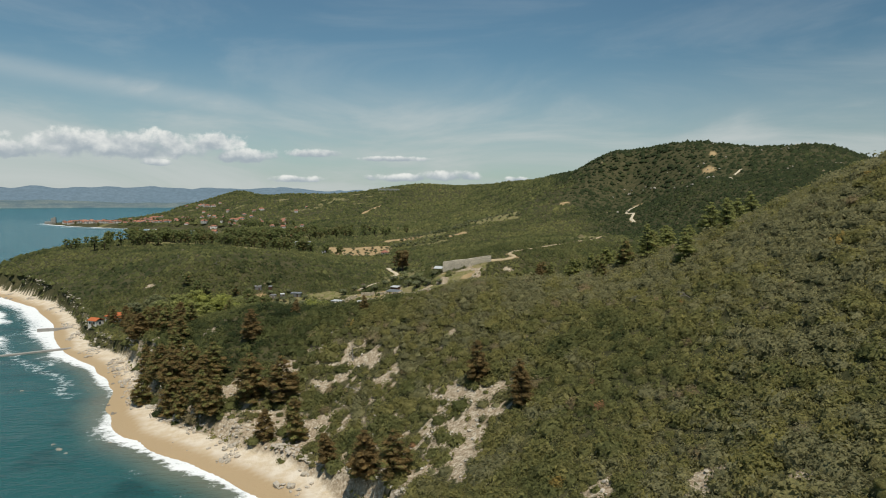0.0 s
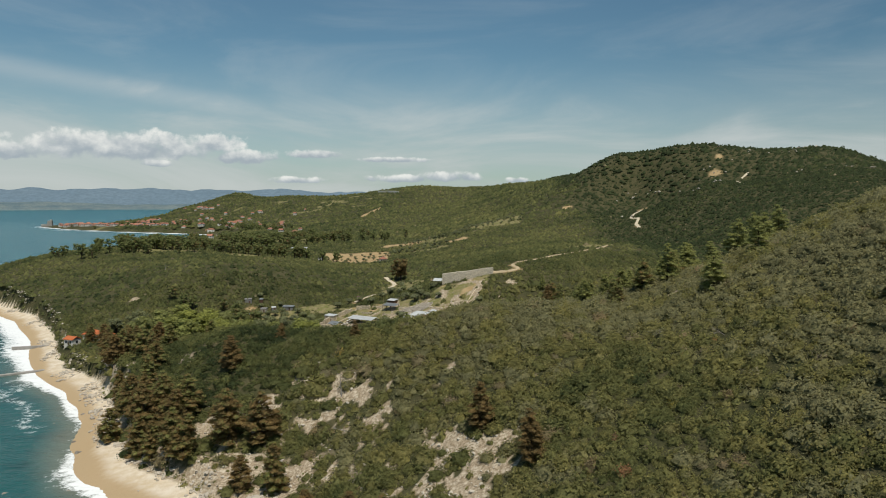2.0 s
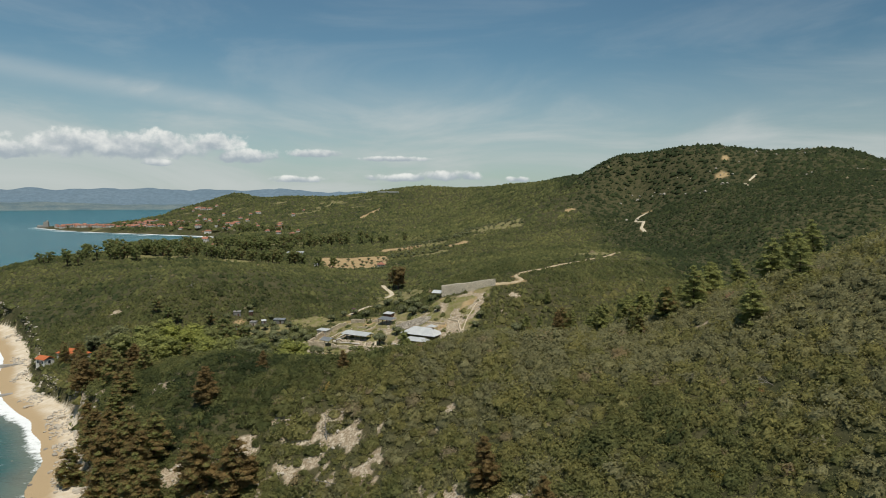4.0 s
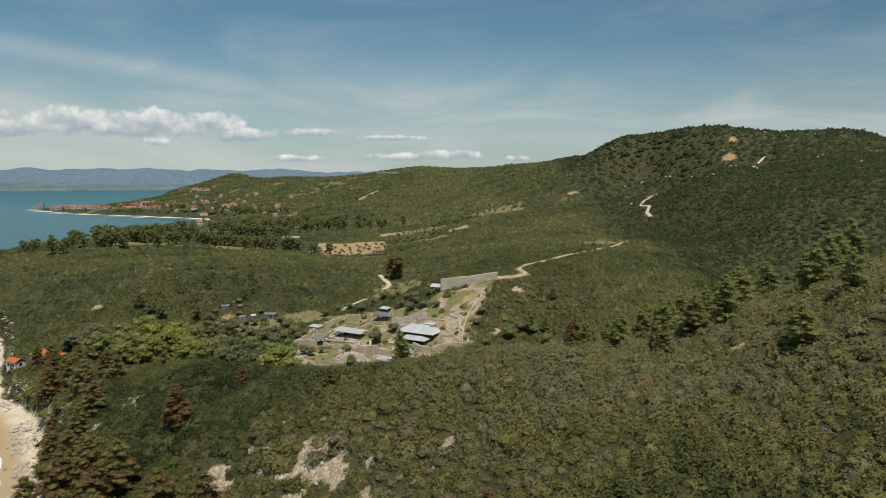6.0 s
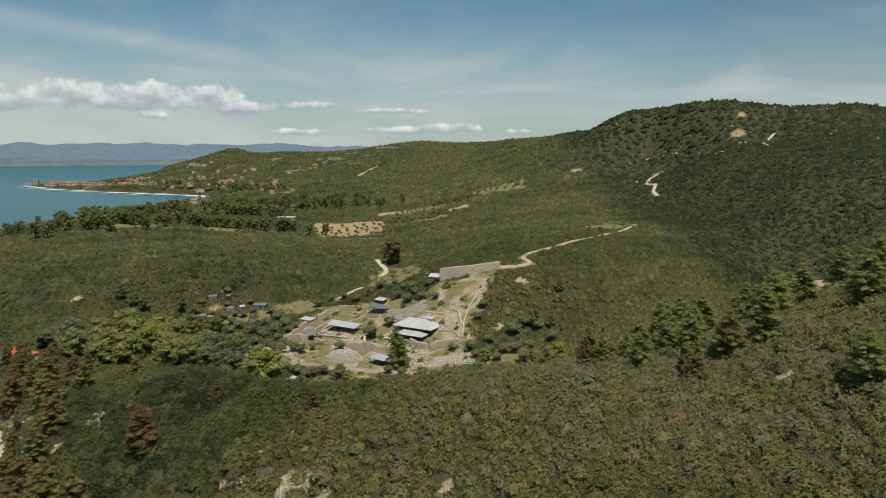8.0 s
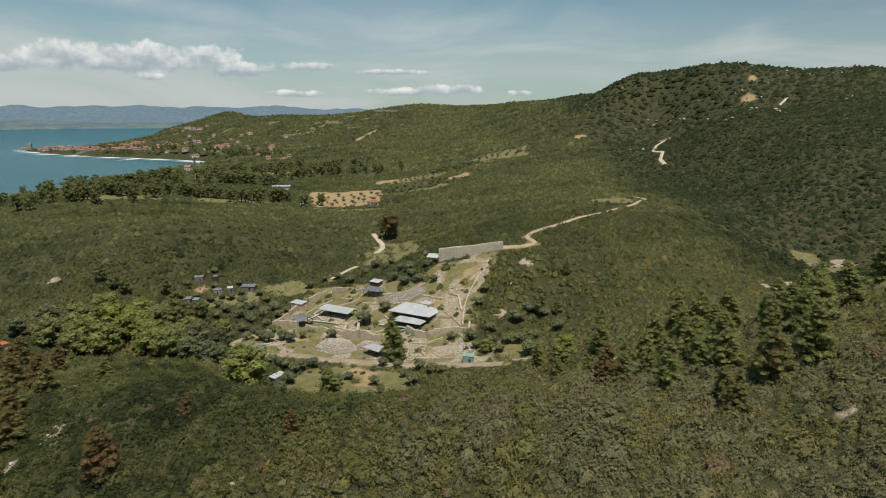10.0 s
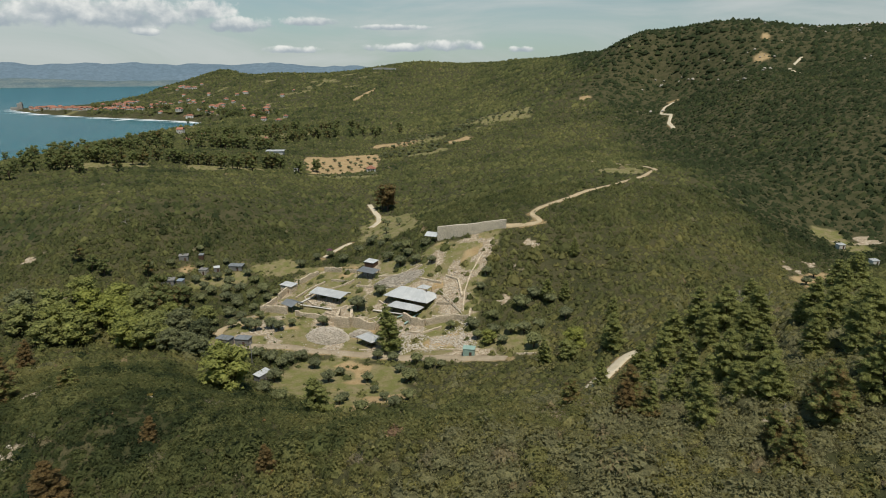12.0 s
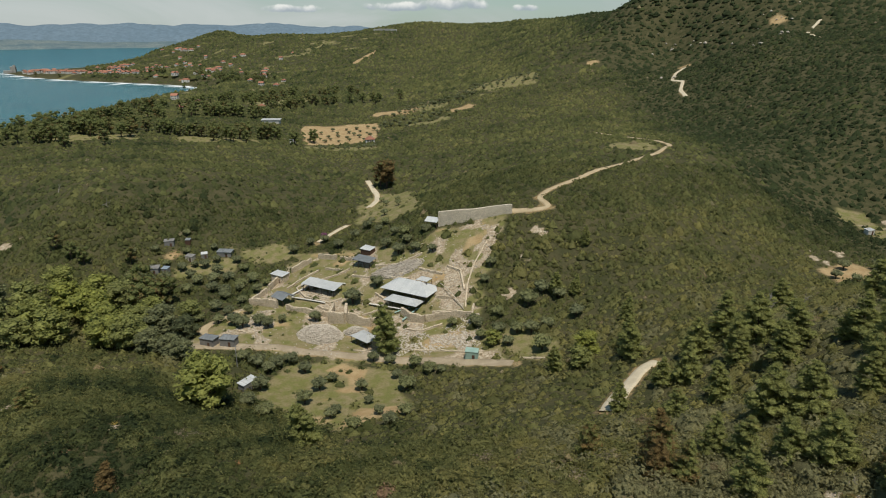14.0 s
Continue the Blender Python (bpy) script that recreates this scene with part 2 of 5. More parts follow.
def ground_material():
    m, t, b = surface("hillside ground", 0.95, 0.1)
    fine, mid = noise_of(t, 1.4, 6.0, 0.65), noise_of(t, 0.12, 5.0, 0.6)
    litter = blend(t, span(t, mid, 0.3, 0.7), (0.052, 0.056, 0.023), (0.105, 0.092, 0.046))
    litter = blend(t, span(t, fine, 0.35, 0.75, 0.0, 0.7), litter, (0.030, 0.032, 0.014))
    rock = blend(t, span(t, noise_of(t, 0.55, 7.0, 0.75), 0.4, 0.62), (0.38, 0.30, 0.205), (0.57, 0.49, 0.37))
    rock = blend(t, span(t, fine, 0.42, 0.62, 0.0, 0.85), rock, (0.22, 0.165, 0.10))
    grass = blend(t, span(t, noise_of(t, 0.25, 5.0, 0.6), 0.35, 0.65), (0.170, 0.172, 0.056), (0.26, 0.215, 0.115))
    grass = blend(t, span(t, fine, 0.4, 0.75, 0.0, 0.6), grass, (0.12, 0.105, 0.04))
    soil = blend(t, span(t, noise_of(t, 0.2, 5.0, 0.6), 0.3, 0.7), (0.45, 0.335, 0.18), (0.35, 0.24, 0.12))
    soil = blend(t, span(t, fine, 0.4, 0.75, 0.0, 0.5), soil, (0.22, 0.15, 0.07))
    sand = blend(t, span(t, noise_of(t, 0.3, 5.0, 0.6), 0.3, 0.7), (0.58, 0.47, 0.32), (0.70, 0.62, 0.50))
    sand = blend(t, attribute(t, "wet"), sand, (0.44, 0.325, 0.19))
    c = litter
    edge = calc(t, "MULTIPLY", calc(t, "SUBTRACT", fine, 0.5), 0.9)
    for name, colour in (("grass", grass), ("soil", soil), ("rock", rock), ("sand", sand)):
        c = blend(t, span(t, calc(t, "ADD", attribute(t, name), edge), 0.3, 0.7), c, colour)
    tone(t, b, c)
    relief(t, b, calc(t, "ADD", fine, mid), 0.8, 0.5)
    return m


def sea_material():
    m, t, b = surface("sea water", 0.22, 0.22)
    near, foam = attribute(t, "shallow"), attribute(t, "foam")
    deep = blend(t, span(t, noise_of(t, 0.012, 4.0, 0.6, (1, 2.2, 1)), 0.35, 0.65), (0.011, 0.088, 0.104), (0.018, 0.130, 0.142))
    c = blend(t, near, deep, (0.022, 0.092, 0.086))
    dark = span(t, noise_of(t, 0.05, 4.0, 0.6), 0.5, 0.68, 0.0, 0.6)
    c = blend(t, calc(t, "MULTIPLY", dark, span(t, near, 0.1, 0.5)), c, (0.012, 0.045, 0.043))
    c = blend(t, attribute(t, "silt"), c, (0.26, 0.24, 0.17))
    lace = calc(t, "ADD", noise_of(t, 0.30, 6.0, 0.72), calc(t, "MULTIPLY", noise_of(t, 1.6, 3.0, 0.6), 0.35))
    caps = span(t, noise_of(t, 0.05, 8.0, 0.75, (0.7, 2.5, 1)), 0.74, 0.80, 0.0, 0.35)
    white = calc(t, "MAXIMUM", span(t, calc(t, "ADD", foam, calc(t, "MULTIPLY", calc(t, "SUBTRACT", lace, 0.68), 1.5)), 0.32, 0.72), caps)
    c = blend(t, white, c, (0.82, 0.84, 0.83))
    tone(t, b, c)
    t.links.new(span(t, white, 0, 1, 0.22, 0.8), b.inputs["Roughness"])
    swell = calc(t, "ADD", noise_of(t, 0.22, 4.0, 0.6, (1.0, 1.8, 1)), calc(t, "MULTIPLY", noise_of(t, 0.03, 3.0, 0.5, (1, 2, 1)), 2.5))
    relief(t, b, swell, 0.55, 1.2)
    return m


GROUND, SEA = ground_material(), sea_material()
# aerial haze of the distance is mixed straight into these base colours
HAZE_FAR = mottled("far mountains, painted haze", (0.150, 0.212, 0.262), (0.168, 0.230, 0.278), 0.004, 1.0, 0.0, 0.0, 0.0)
HAZE_NEAR = mottled("far hills, painted haze", (0.105, 0.160, 0.185), (0.205, 0.245, 0.235), 0.009, 1.0, 0.0, 0.0, 0.0)
# ---------------------------------------------------------------- the lie of the land
# Spot heights in metres, grouped by landform: x (east), y (north), height over the sea.
LANDFORMS = {
    "near hill": [(0, 0, 22), (40, 60, 38), (90, 60, 60), (140, 100, 85), (49, 114, 35), (66, 140, 51), (88, 158, 65), (111, 171, 82), (160, 180, 105), (220, 220, 108), (92, 210, 68), (200, 300, 70), (300, 300, 85)],
    "spur": [(73, 193, 58), (54, 190, 48), (32, 206, 47), (60, 215, 51), (75, 240, 57), (98, 240, 64), (121, 261, 66), (45, 236, 48.5), (29, 258, 41.5), (-16, 236, 36), (-50, 244, 31), (-71, 263, 31), (-85, 276, 34), (-54, 267, 32), (-92, 307, 25), (-115, 313, 21), (-115, 279, 20),
             (-55, 278, 34), (-47, 268, 35.5), (-39, 261, 36.7), (-30, 257, 38.6), (-21, 252, 41), (-13, 250, 42), (-4, 246, 44.5), (5, 240, 48.5), (13, 238, 50)],
    "sea slope": [(-10, 120, 12), (20, 130, 22), (10, 182, 29), (20, 168, 27), (-4, 210, 29), (10, 218, 40), (-27, 221, 24), (-46, 208, 9), (-68, 218, 12), (-106, 271, 16), (-10, 226, 38), (-130, 330, 14)],
    "north side of the spur": [(60, 280, 37), (73, 291, 33), (90, 304, 40), (103, 313, 42), (46, 304, 24), (62, 350, 18), (-26, 274, 30), (-8, 266, 33.5), (6, 263, 35), (18, 264, 36), (-42, 286, 26), (-62, 324, 10), (-30, 310, 10), (10, 290, 26), (130, 340, 38), (170, 330, 48)],
    "ruin terrace": [(-31, 336, 6), (-60, 347, 7), (13, 359, 8), (-48, 390, 5), (-24, 390, 5.5), (-9, 402, 9), (-50, 418, 8.5), (-59, 395, 8), (-39, 433, 13), (-3, 436, 26.5), (30, 430, 33), (46, 415, 25), (54, 395, 17), (-110, 460, 9), (-134, 449, 6), (-157, 412, 7), (-117, 376, 6), (-170, 390, 5), (-186, 373, 8)],
    "tower ridge": [(49, 434, 40), (75, 474, 42), (88, 431, 40), (91, 396, 30), (129, 419, 30), (154, 482, 41), (127, 537, 47), (137, 545, 50), (100, 400, 27), (110, 380, 24)],
    "east valley": [(212, 476, 24), (170, 430, 24), (150, 400, 22), (220, 554, 38), (269, 595, 56), (242, 723, 45), (222, 800, 40), (247, 660, 46), (330, 420, 45), (350, 620, 80), (480, 760, 115), (180, 370, 32)],
    "olive valley": [(-44, 545, 14), (-36, 584, 15), (-38, 690, 20), (-8, 600, 23), (44, 612, 35), (94, 613, 42), (10, 830, 24), (41, 870, 32), (-107, 830, 10), (-163, 1000, 18), (152, 950, 47), (48, 1050, 44), (100, 720, 36)],
    "west headland": [(-150, 480, 26), (-171, 477, 32), (-200, 500, 34), (-140, 545, 36), (-206, 565, 35), (-155, 620, 24), (-230, 440, 13), (-262, 529, 26), (-330, 560, 20), (-314, 685, 34), (-395, 650, 26), (-153, 684, 23), (-190, 760, 21), (-260, 720, 30), (-340, 780, 32), (-329, 950, 22), (-420, 900, 20)],
    "big hill": [(209, 950, 59), (284, 996, 68), (368, 930, 112), (426, 954, 112), (320, 1125, 95), (360, 1000, 95), (317, 1200, 166), (393, 1160, 174), (451, 1120, 177), (566, 1100, 171), (640, 1080, 170), (690, 1050, 145), (800, 1000, 110), (450, 1350, 160), (600, 1300, 150), (360, 1450, 140), (900, 1300, 110), (600, 900, 128)],
    "back ridge": [(316, 1615, 150.7), (308, 2143, 149.0), (256, 2544, 152.1), (144, 1374, 71.7), (-9, 1582, 39.6), (-177, 1848, 52.1), (0, 2261, 80.7), (-110, 2850, 153.0), (-308, 2850, 126.0), (-480, 3000, 106.5), (-90, 3300, 129.0), (450, 3150, 118.5)],
    "village": [(-467, 1904, 17.1), (-559, 1600, 16), (-400, 1250, 16), (-320, 1150, 18), (-729, 3300, 81.0), (-832, 3150, 87.0), (-930, 3000, 127), (-1005, 2980, 108), (-840, 3040, 96), (-760, 3040, 101), (-690, 3010, 109), (-590, 3000, 106), (-1131, 2930, 64), (-1230, 3100, 34), (-975, 3420, 88.5), (-700, 1850, 18), (-950, 2050, 10), (-1200, 2150, 7), (-1080, 2560, 38), (-1150, 2800, 52), (-900, 2500, 42)],
}
SPOTS = np.array([p for group in LANDFORMS.values() for p in group], float)
COAST = np.array([(-150, -3000), (-60, -400), (-25, -100), (-12, 60), (-22, 130), (-44, 165), (-61, 178), (-84, 195), (-105, 209), (-119, 229), (-137, 264), (-165, 301),
                  (-195, 330), (-221, 364), (-247, 407), (-300, 472), (-341, 508), (-365, 529), (-398, 545), (-440, 600), (-455, 700), (-470, 850), (-500, 1000),
                  (-525, 1200), (-512, 1390), (-505, 1500), (-520, 1622), (-600, 1700), (-743, 1786), (-930, 1876), (-1151, 2024), (-1384, 2255), (-1400, 2300),
                  (-1330, 2350), (-1190, 2400), (-1145, 2600), (-1200, 2800), (-1260, 3000), (-1230, 3300), (-1000, 3700), (-650, 4700)], float)


def unfold(x, y):
    """Plan coordinates in which far landforms are as broad as near ones."""
    r = np.hypot(x, y) + 1e-6
    k = 420 * np.log1p(r / 420) / r
    return np.stack([x * k, y * k], -1) / 100


def bend(d2):
    return 0.5 * d2 * np.log(d2 + 1e-9)


def solve_land():
    u = unfold(SPOTS[:, 0], SPOTS[:, 1])
    n = len(u)
    d2 = ((u[:, None] - u[None]) ** 2).sum(-1)
    a = np.zeros((n + 3, n + 3))
    a[:n, :n] = bend(d2) + np.eye(n) * 0.012
    a[:n, n], a[:n, n + 1:] = 1, u
    a[n, :n], a[n + 1:, :n] = 1, u.T
    return u, np.linalg.solve(a, np.r_[SPOTS[:, 2], 0, 0, 0])


LAND_U, LAND_W = solve_land()


def hash2(i, j, seed):
    h = (i.astype(np.int64) * 374761393 + j.astype(np.int64) * 668265263 + seed * 1442695041) & 0xFFFFFFFF
    h = ((h ^ (h >> 13)) * 1274126177) & 0xFFFFFFFF
    return ((h ^ (h >> 16)) & 0xFFFF) / 65535.0


def value_noise(x, y, size, seed=0):
    """Smooth noise from 0 to 1 with cells of that size in metres."""
    x, y = np.asarray(x) / size, np.asarray(y) / size
    i, j = np.floor(x), np.floor(y)
    fx, fy = x - i, y - j
    fx, fy = fx * fx * (3 - 2 * fx), fy * fy * (3 - 2 * fy)
    a, b = hash2(i, j, seed), hash2(i + 1, j, seed)
    c, d = hash2(i, j + 1, seed), hash2(i + 1, j + 1, seed)
    return (a * (1 - fx) + b * fx) * (1 - fy) + (c * (1 - fx) + d * fx) * fy


def fractal(x, y, size, seed=0, octaves=3):
    return sum(value_noise(x, y, size / 2 ** k, seed + k) * 0.5 ** (k + 1) for k in range(octaves)) / (1 - 0.5 ** octaves)


def along(x, y, line):
    """Distance to a line of points, and on which side (left: plus)."""
    best, side = np.full(np.shape(x), 1e18), np.zeros(np.shape(x))
    for (ax, ay), (bx, by) in zip(line[:-1], line[1:]):
        dx, dy = bx - ax, by - ay
        t = np.clip(((x - ax) * dx + (y - ay) * dy) / (dx * dx + dy * dy), 0, 1)
        d = (x - ax - t * dx) ** 2 + (y - ay - t * dy) ** 2
        s = dx * (y - ay) - dy * (x - ax)
        near = d < best
        best, side = np.where(near, d, best), np.where(near, s, side)
    return np.sqrt(best), np.sign(side)


def inside(x, y, ring):
    """Whether points lie within a ring in plan."""
    hit = np.zeros(np.shape(x), bool)
    for (ax, ay), (bx, by) in zip(ring, ring[1:] + ring[:1]):
        if ay != by:
            hit ^= ((ay > y) != (by > y)) & (x < (bx - ax) * (y - ay) / (by - ay) + ax)
    return hit


MAINLAND = [tuple(p) for p in COAST] + [(-650, 9000), (9000, 9000), (9000, -9000), (-150, -9000)]


def inland(x, y):
    """Metres inland of the waterline; minus over the sea."""
    d, _ = along(x, y, COAST)
    return np.where(inside(x, y, MAINLAND), d, -d)


def smooth(e0, e1, v):
    t = np.clip((v - e0) / (e1 - e0), 0, 1)
    return t * t * (3 - 2 * t)


def hills(x, y):
    u = unfold(x, y)
    z = LAND_W[-3] + u[..., 0] * LAND_W[-2] + u[..., 1] * LAND_W[-1]
    for (cx, cy), w in zip(LAND_U, LAND_W):
        z = z + w * bend((u[..., 0] - cx) ** 2 + (u[..., 1] - cy) ** 2)
    return z


def height(x, y):
    """Height of the bare ground."""
    x, y = np.asarray(x, float), np.asarray(y, float)
    d = inland(x, y) + (value_noise(x, y, 14, 5) - 0.5) * (5 - 4.2 * smooth(270, 320, y))
    far = smooth(700, 1400, y)
    z = hills(x, y)
    z = np.maximum(z, 4.5) + (fractal(x, y, 60, 11) - 0.5) * 3.0 + (fractal(x, y, 9, 21) - 0.5) * 1.0
    behind = smooth(3500, 4400, np.hypot(x, y))
    z = z * (1 - behind) + behind * 20
    beach = 15 + 9 * far
    shore = np.where(d > 0, d * 0.17 * (1 - 0.35 * far), d * 0.09)
    cliff = shore + smooth(beach - 1, beach + 26 + 130 * far, d) * 300
    return np.maximum(np.minimum(z, cliff), -8)
# ---------------------------------------------------------------- end of the land

# ---------------------------------------------------------------- roads and clearings in plan
ROADS = {
    "dirt_road": ([(31, 444), (40, 441), (50, 440.5), (48, 446), (45.8, 452), (57, 469), (70, 486), (85.3, 504.6), (106.9, 518), (128, 538), (140, 556), (142, 575), (140, 600), (132, 640), (120, 690)], 2.6, DUST),
    "upper_path": ([(-52, 608), (-47, 590), (-41.5, 570), (-39.5, 552), (-43, 532)], 3.4, PALEDUST),
    "west_path": ([(-50, 496), (-53, 491), (-57, 482), (-62, 472)], 2.6, PALEDUST),
    "front_track": ([(-98, 368), (-84, 370.5), (-73, 371), (-60, 371.5), (-43, 369.5), (-28, 367), (-14.3, 365), (5.5, 360), (16, 356), (26, 352)], 4.2, GRAVEL),
    "west_track": ([(-78, 372.5), (-86, 379), (-90, 386), (-89, 393), (-84, 401), (-82, 406)], 3.0, DUST),
    "pale_track": ([(43, 300), (50.5, 313.7), (60, 328), (66, 331)], 4.0, PALEDUST),
    "quarry_track": ([(300, 1000), (280, 972), (262, 930), (266, 905), (252, 870), (248, 840)], 3.6, PALEDUST),
    "hill_track": ([(450, 985), (434, 968), (415, 942), (404, 910), (398, 884)], 3.4, PALEDUST),
}


def within(x, y, ring, soft=4.0):
    """1 inside a ring, falling to 0 over a few metres outside, with an uneven edge."""
    d, _ = along(x, y, ring + ring[:1])
    d = np.where(inside(x, y, ring), d, -d) + (value_noise(x, y, 9, 31) - 0.5) * 6
    return smooth(-soft, soft, d)


SITE = [(-92, 374), (-82, 408), (-80, 440), (-64, 460), (-34, 452), (-12, 436), (0, 446), (30, 441), (22, 418), (15, 384), (27, 352), (2, 356), (-40, 366), (-74, 368)]
GROVE = [(-60, 340), (-50, 364), (-12, 358), (-6, 328), (-26, 314), (-45, 326)]
MEADOWS = [[(-42, 575), (-22, 562), (-6, 497), (-26, 482), (-46, 498), (-50, 540)], [(-132, 768), (-58, 762), (-58, 730), (-118, 733)], [(200, 472), (206, 492), (217, 482), (217, 452), (205, 448)],
           [(-105, 470), (-80, 474), (-66, 462), (-90, 452)], [(-130, 452), (-98, 462), (-98, 448), (-125, 440)], [(-290, 1130), (-215, 1190), (-190, 1130), (-270, 1070)], [(-330, 690), (-270, 735), (-255, 705), (-300, 670)],
           [(-240, 745), (-180, 780), (-165, 760), (-225, 715)], [(15, 1030), (60, 1100), (130, 1090), (120, 1020)], [(-50, 872), (0, 896), (20, 884), (-10, 858)], [(28, 352), (18, 372), (40, 378), (46, 356)], [(-62, 950), (-30, 990), (10, 984), (0, 950)], [(40, 1004), (70, 1012), (76, 998), (46, 990)],
           [(98, 560), (118, 590), (138, 570), (128, 545)]]
SOILS = [[(-160, 900), (-74, 912), (-66, 808), (-131, 772)], [(150, 388), (152, 404), (166, 412), (178, 404), (170, 390)], [(-95, 960), (-75, 990), (-25, 985), (-40, 950)], [(0, 925), (30, 940), (40, 920), (10, 905)],
         [(284, 1012), (296, 1024), (326, 1018), (306, 1006)], [(405, 1005), (410, 1030), (425, 1025), (420, 1005)], [(-134, 458), (-129, 464), (-125, 461), (-130, 456)], [(190, 1075), (230, 1090), (232, 1080), (192, 1062)],
         [(-231, 1802), (-198, 2101), (-185, 2099), (-216, 1786)], [(430, 1065), (445, 1085), (455, 1080), (440, 1062)]]
SCARS = [(-66, 217, 9), (-55, 220, 8), (-46, 197, 9), (-30, 176, 7), (-22, 171, 6), (-28, 168, 7), (-60, 206, 9), (-11, 143, 6), (-17, 157, 7), (-36, 193, 8), (-31, 221, 9), (-43, 226, 7), (1, 174, 8), (5, 158, 8), (14, 166, 7), (1, 148, 8), (-11, 177, 6), (-34, 208, 6), (-72, 219, 9), (-67, 208, 10), (-40, 199, 10), (-56, 206, 9), (-102, 269, 7), (-34, 223, 9), (-13, 158, 9), (28, 114, 3.5), (43, 103, 4), (220, 467, 8), (158, 419, 6), (171, 421, 5), (-28, 219, 9), (3, 166, 9), (0, 156, 8), (-13, 180, 7), (-38, 194, 9), (-66, 204, 7), (-105, 268, 7), (14, 171, 7), (-4, 208, 5), (-172, 414, 5), (52, 90, 3), (-85, 218, 7), (-20, 205, 6), (-2, 185, 5), (-52, 204, 8),
         (-124, 285, 6), (-110, 300, 4), (-70, 285, 3), (20, 424, 3), (36, 412, 4), (30, 399, 3), (-205, 450, 5), (58, 236, 3), (70, 215, 3), (44, 426, 3)]


def ground_cover(x, y):
    """How far the ground is sand, bare rock, soil or grass, and how thickly it is grown with scrub; each 0 to 1."""
    x, y = np.asarray(x, float), np.asarray(y, float)
    d = inland(x, y)
    far = smooth(700, 1400, y)
    wobble = (fractal(x, y, 16, 41) - 0.5) * 10
    sand = smooth(15 - 8 * far, 10.5 - 8 * far, d + wobble * 0.5) * (1 - 0.6 * far)
    wet = smooth(8, 4, d + wobble * 0.45) * (1 - far)
    e = 2.0
    slope = np.hypot((hills(x + e, y) - hills(x - e, y)) / (2 * e), (hills(x, y + e) - hills(x, y - e)) / (2 * e))
    bluff = smooth(52, 24, d + wobble) * smooth(0.30, 0.7, slope + 0.5 * (fractal(x, y, 22, 51) - 0.5)) * smooth(620, 480, y)
    bluff = np.maximum(bluff * smooth(0.46, 0.66, fractal(x, y, 8, 61)), smooth(21, 14, d + wobble) * 0.7 * smooth(340, 290, y))
    for cx, cy, r in SCARS:
        q = np.hypot(x - cx, (y - cy)) / r + (fractal(x, y, 4, 71) - 0.5) * 3.8
        bluff = np.maximum(bluff, smooth(0.8, 0.45, q))
    rock = np.clip(bluff, 0, 1)
    site = within(x, y, SITE)
    rock = np.maximum(rock, site * smooth(0.48, 0.60, fractal(x, y, 8, 81)) * 0.8)
    grass = np.maximum(site, within(x, y, GROVE))
    for ring in MEADOWS:
        grass = np.maximum(grass, within(x, y, ring))
    grass = np.maximum(grass, smooth(1000, 1150, y) * smooth(-180, -260, x) * smooth(0.62, 0.70, fractal(x, y, 70, 91)) * 0.7)
    soil = within(x, y, GROVE) * smooth(0.46, 0.62, fractal(x, y, 14, 95)) * 0.8
    for ring in SOILS:
        soil = np.maximum(soil, within(x, y, ring))
    soil = np.maximum(soil, site * smooth(0.56, 0.7, fractal(x, y, 15, 99)) * 0.7)
    lane = np.zeros(x.shape)
    for line, width, _ in ROADS.values():
        lane = np.maximum(lane, smooth(width * 0.5 + 2.2, width * 0.5 + 0.6, along(x, y, line)[0]))
    soil = np.maximum(soil, lane * 0.55)
    open_ = np.maximum.reduce([sand, rock * 0.72, grass * 0.8, soil, lane])
    return sand, wet, rock, soil, grass, np.clip(1 - open_, 0, 1)


def steps(low, fine_low, fine_high, high, fine, grow):
    """Grid lines: even steps in the middle, growing outwards."""
    mid = list(np.arange(fine_low, fine_high, fine))
    up, s = [fine_high], fine
    while up[-1] < high:
        s = min(s * grow, 110)
        up.append(up[-1] + s)
    down, s = [fine_low], fine
    while down[-1] > low:
        s = min(s * grow, 110)
        down.append(down[-1] - s)
    return np.array(down[:0:-1] + mid + up)


def floats(mesh, name, values):
    mesh.attributes.new(name, "FLOAT", "POINT").data.foreach_set("value", np.ascontiguousarray(values, dtype=np.float32).ravel())


def faces_mesh(name, verts, faces, material, smoothed=False, normals=None):
    """A mesh from arrays; faces all with the same number of corners. normals: how leaves are turned to the light, vertex by vertex."""
    me = bpy.data.meshes.new(name)
    verts, faces = np.asarray(verts, np.float32), np.asarray(faces, np.int32)
    n, k = faces.shape
    me.vertices.add(len(verts))
    me.vertices.foreach_set("co", verts.ravel())
    me.loops.add(n * k)
    me.loops.foreach_set("vertex_index", faces.ravel())
    me.polygons.add(n)
    me.polygons.foreach_set("loop_start", np.arange(0, n * k, k, dtype=np.int32))
    me.polygons.foreach_set("use_smooth", np.full(n, smoothed))
    me.update(calc_edges=True)
    if normals is not None:
        me.normals_split_custom_set_from_vertices(np.asarray(normals, np.float32))
    me.materials.append(material)
    return me


def grid_mesh(name, xs, ys, zfun, material):
    gx, gy = np.meshgrid(xs, ys)
    gz = zfun(gx, gy)
    ny, nx = gx.shape
    i = (np.arange(ny - 1)[:, None] * nx + np.arange(nx - 1)[None]).ravel()
    me = faces_mesh(name, np.stack([gx, gy, gz], -1).reshape(-1, 3), np.stack([i, i + 1, i + nx + 1, i + nx], -1), material, True)
    return me, gx, gy


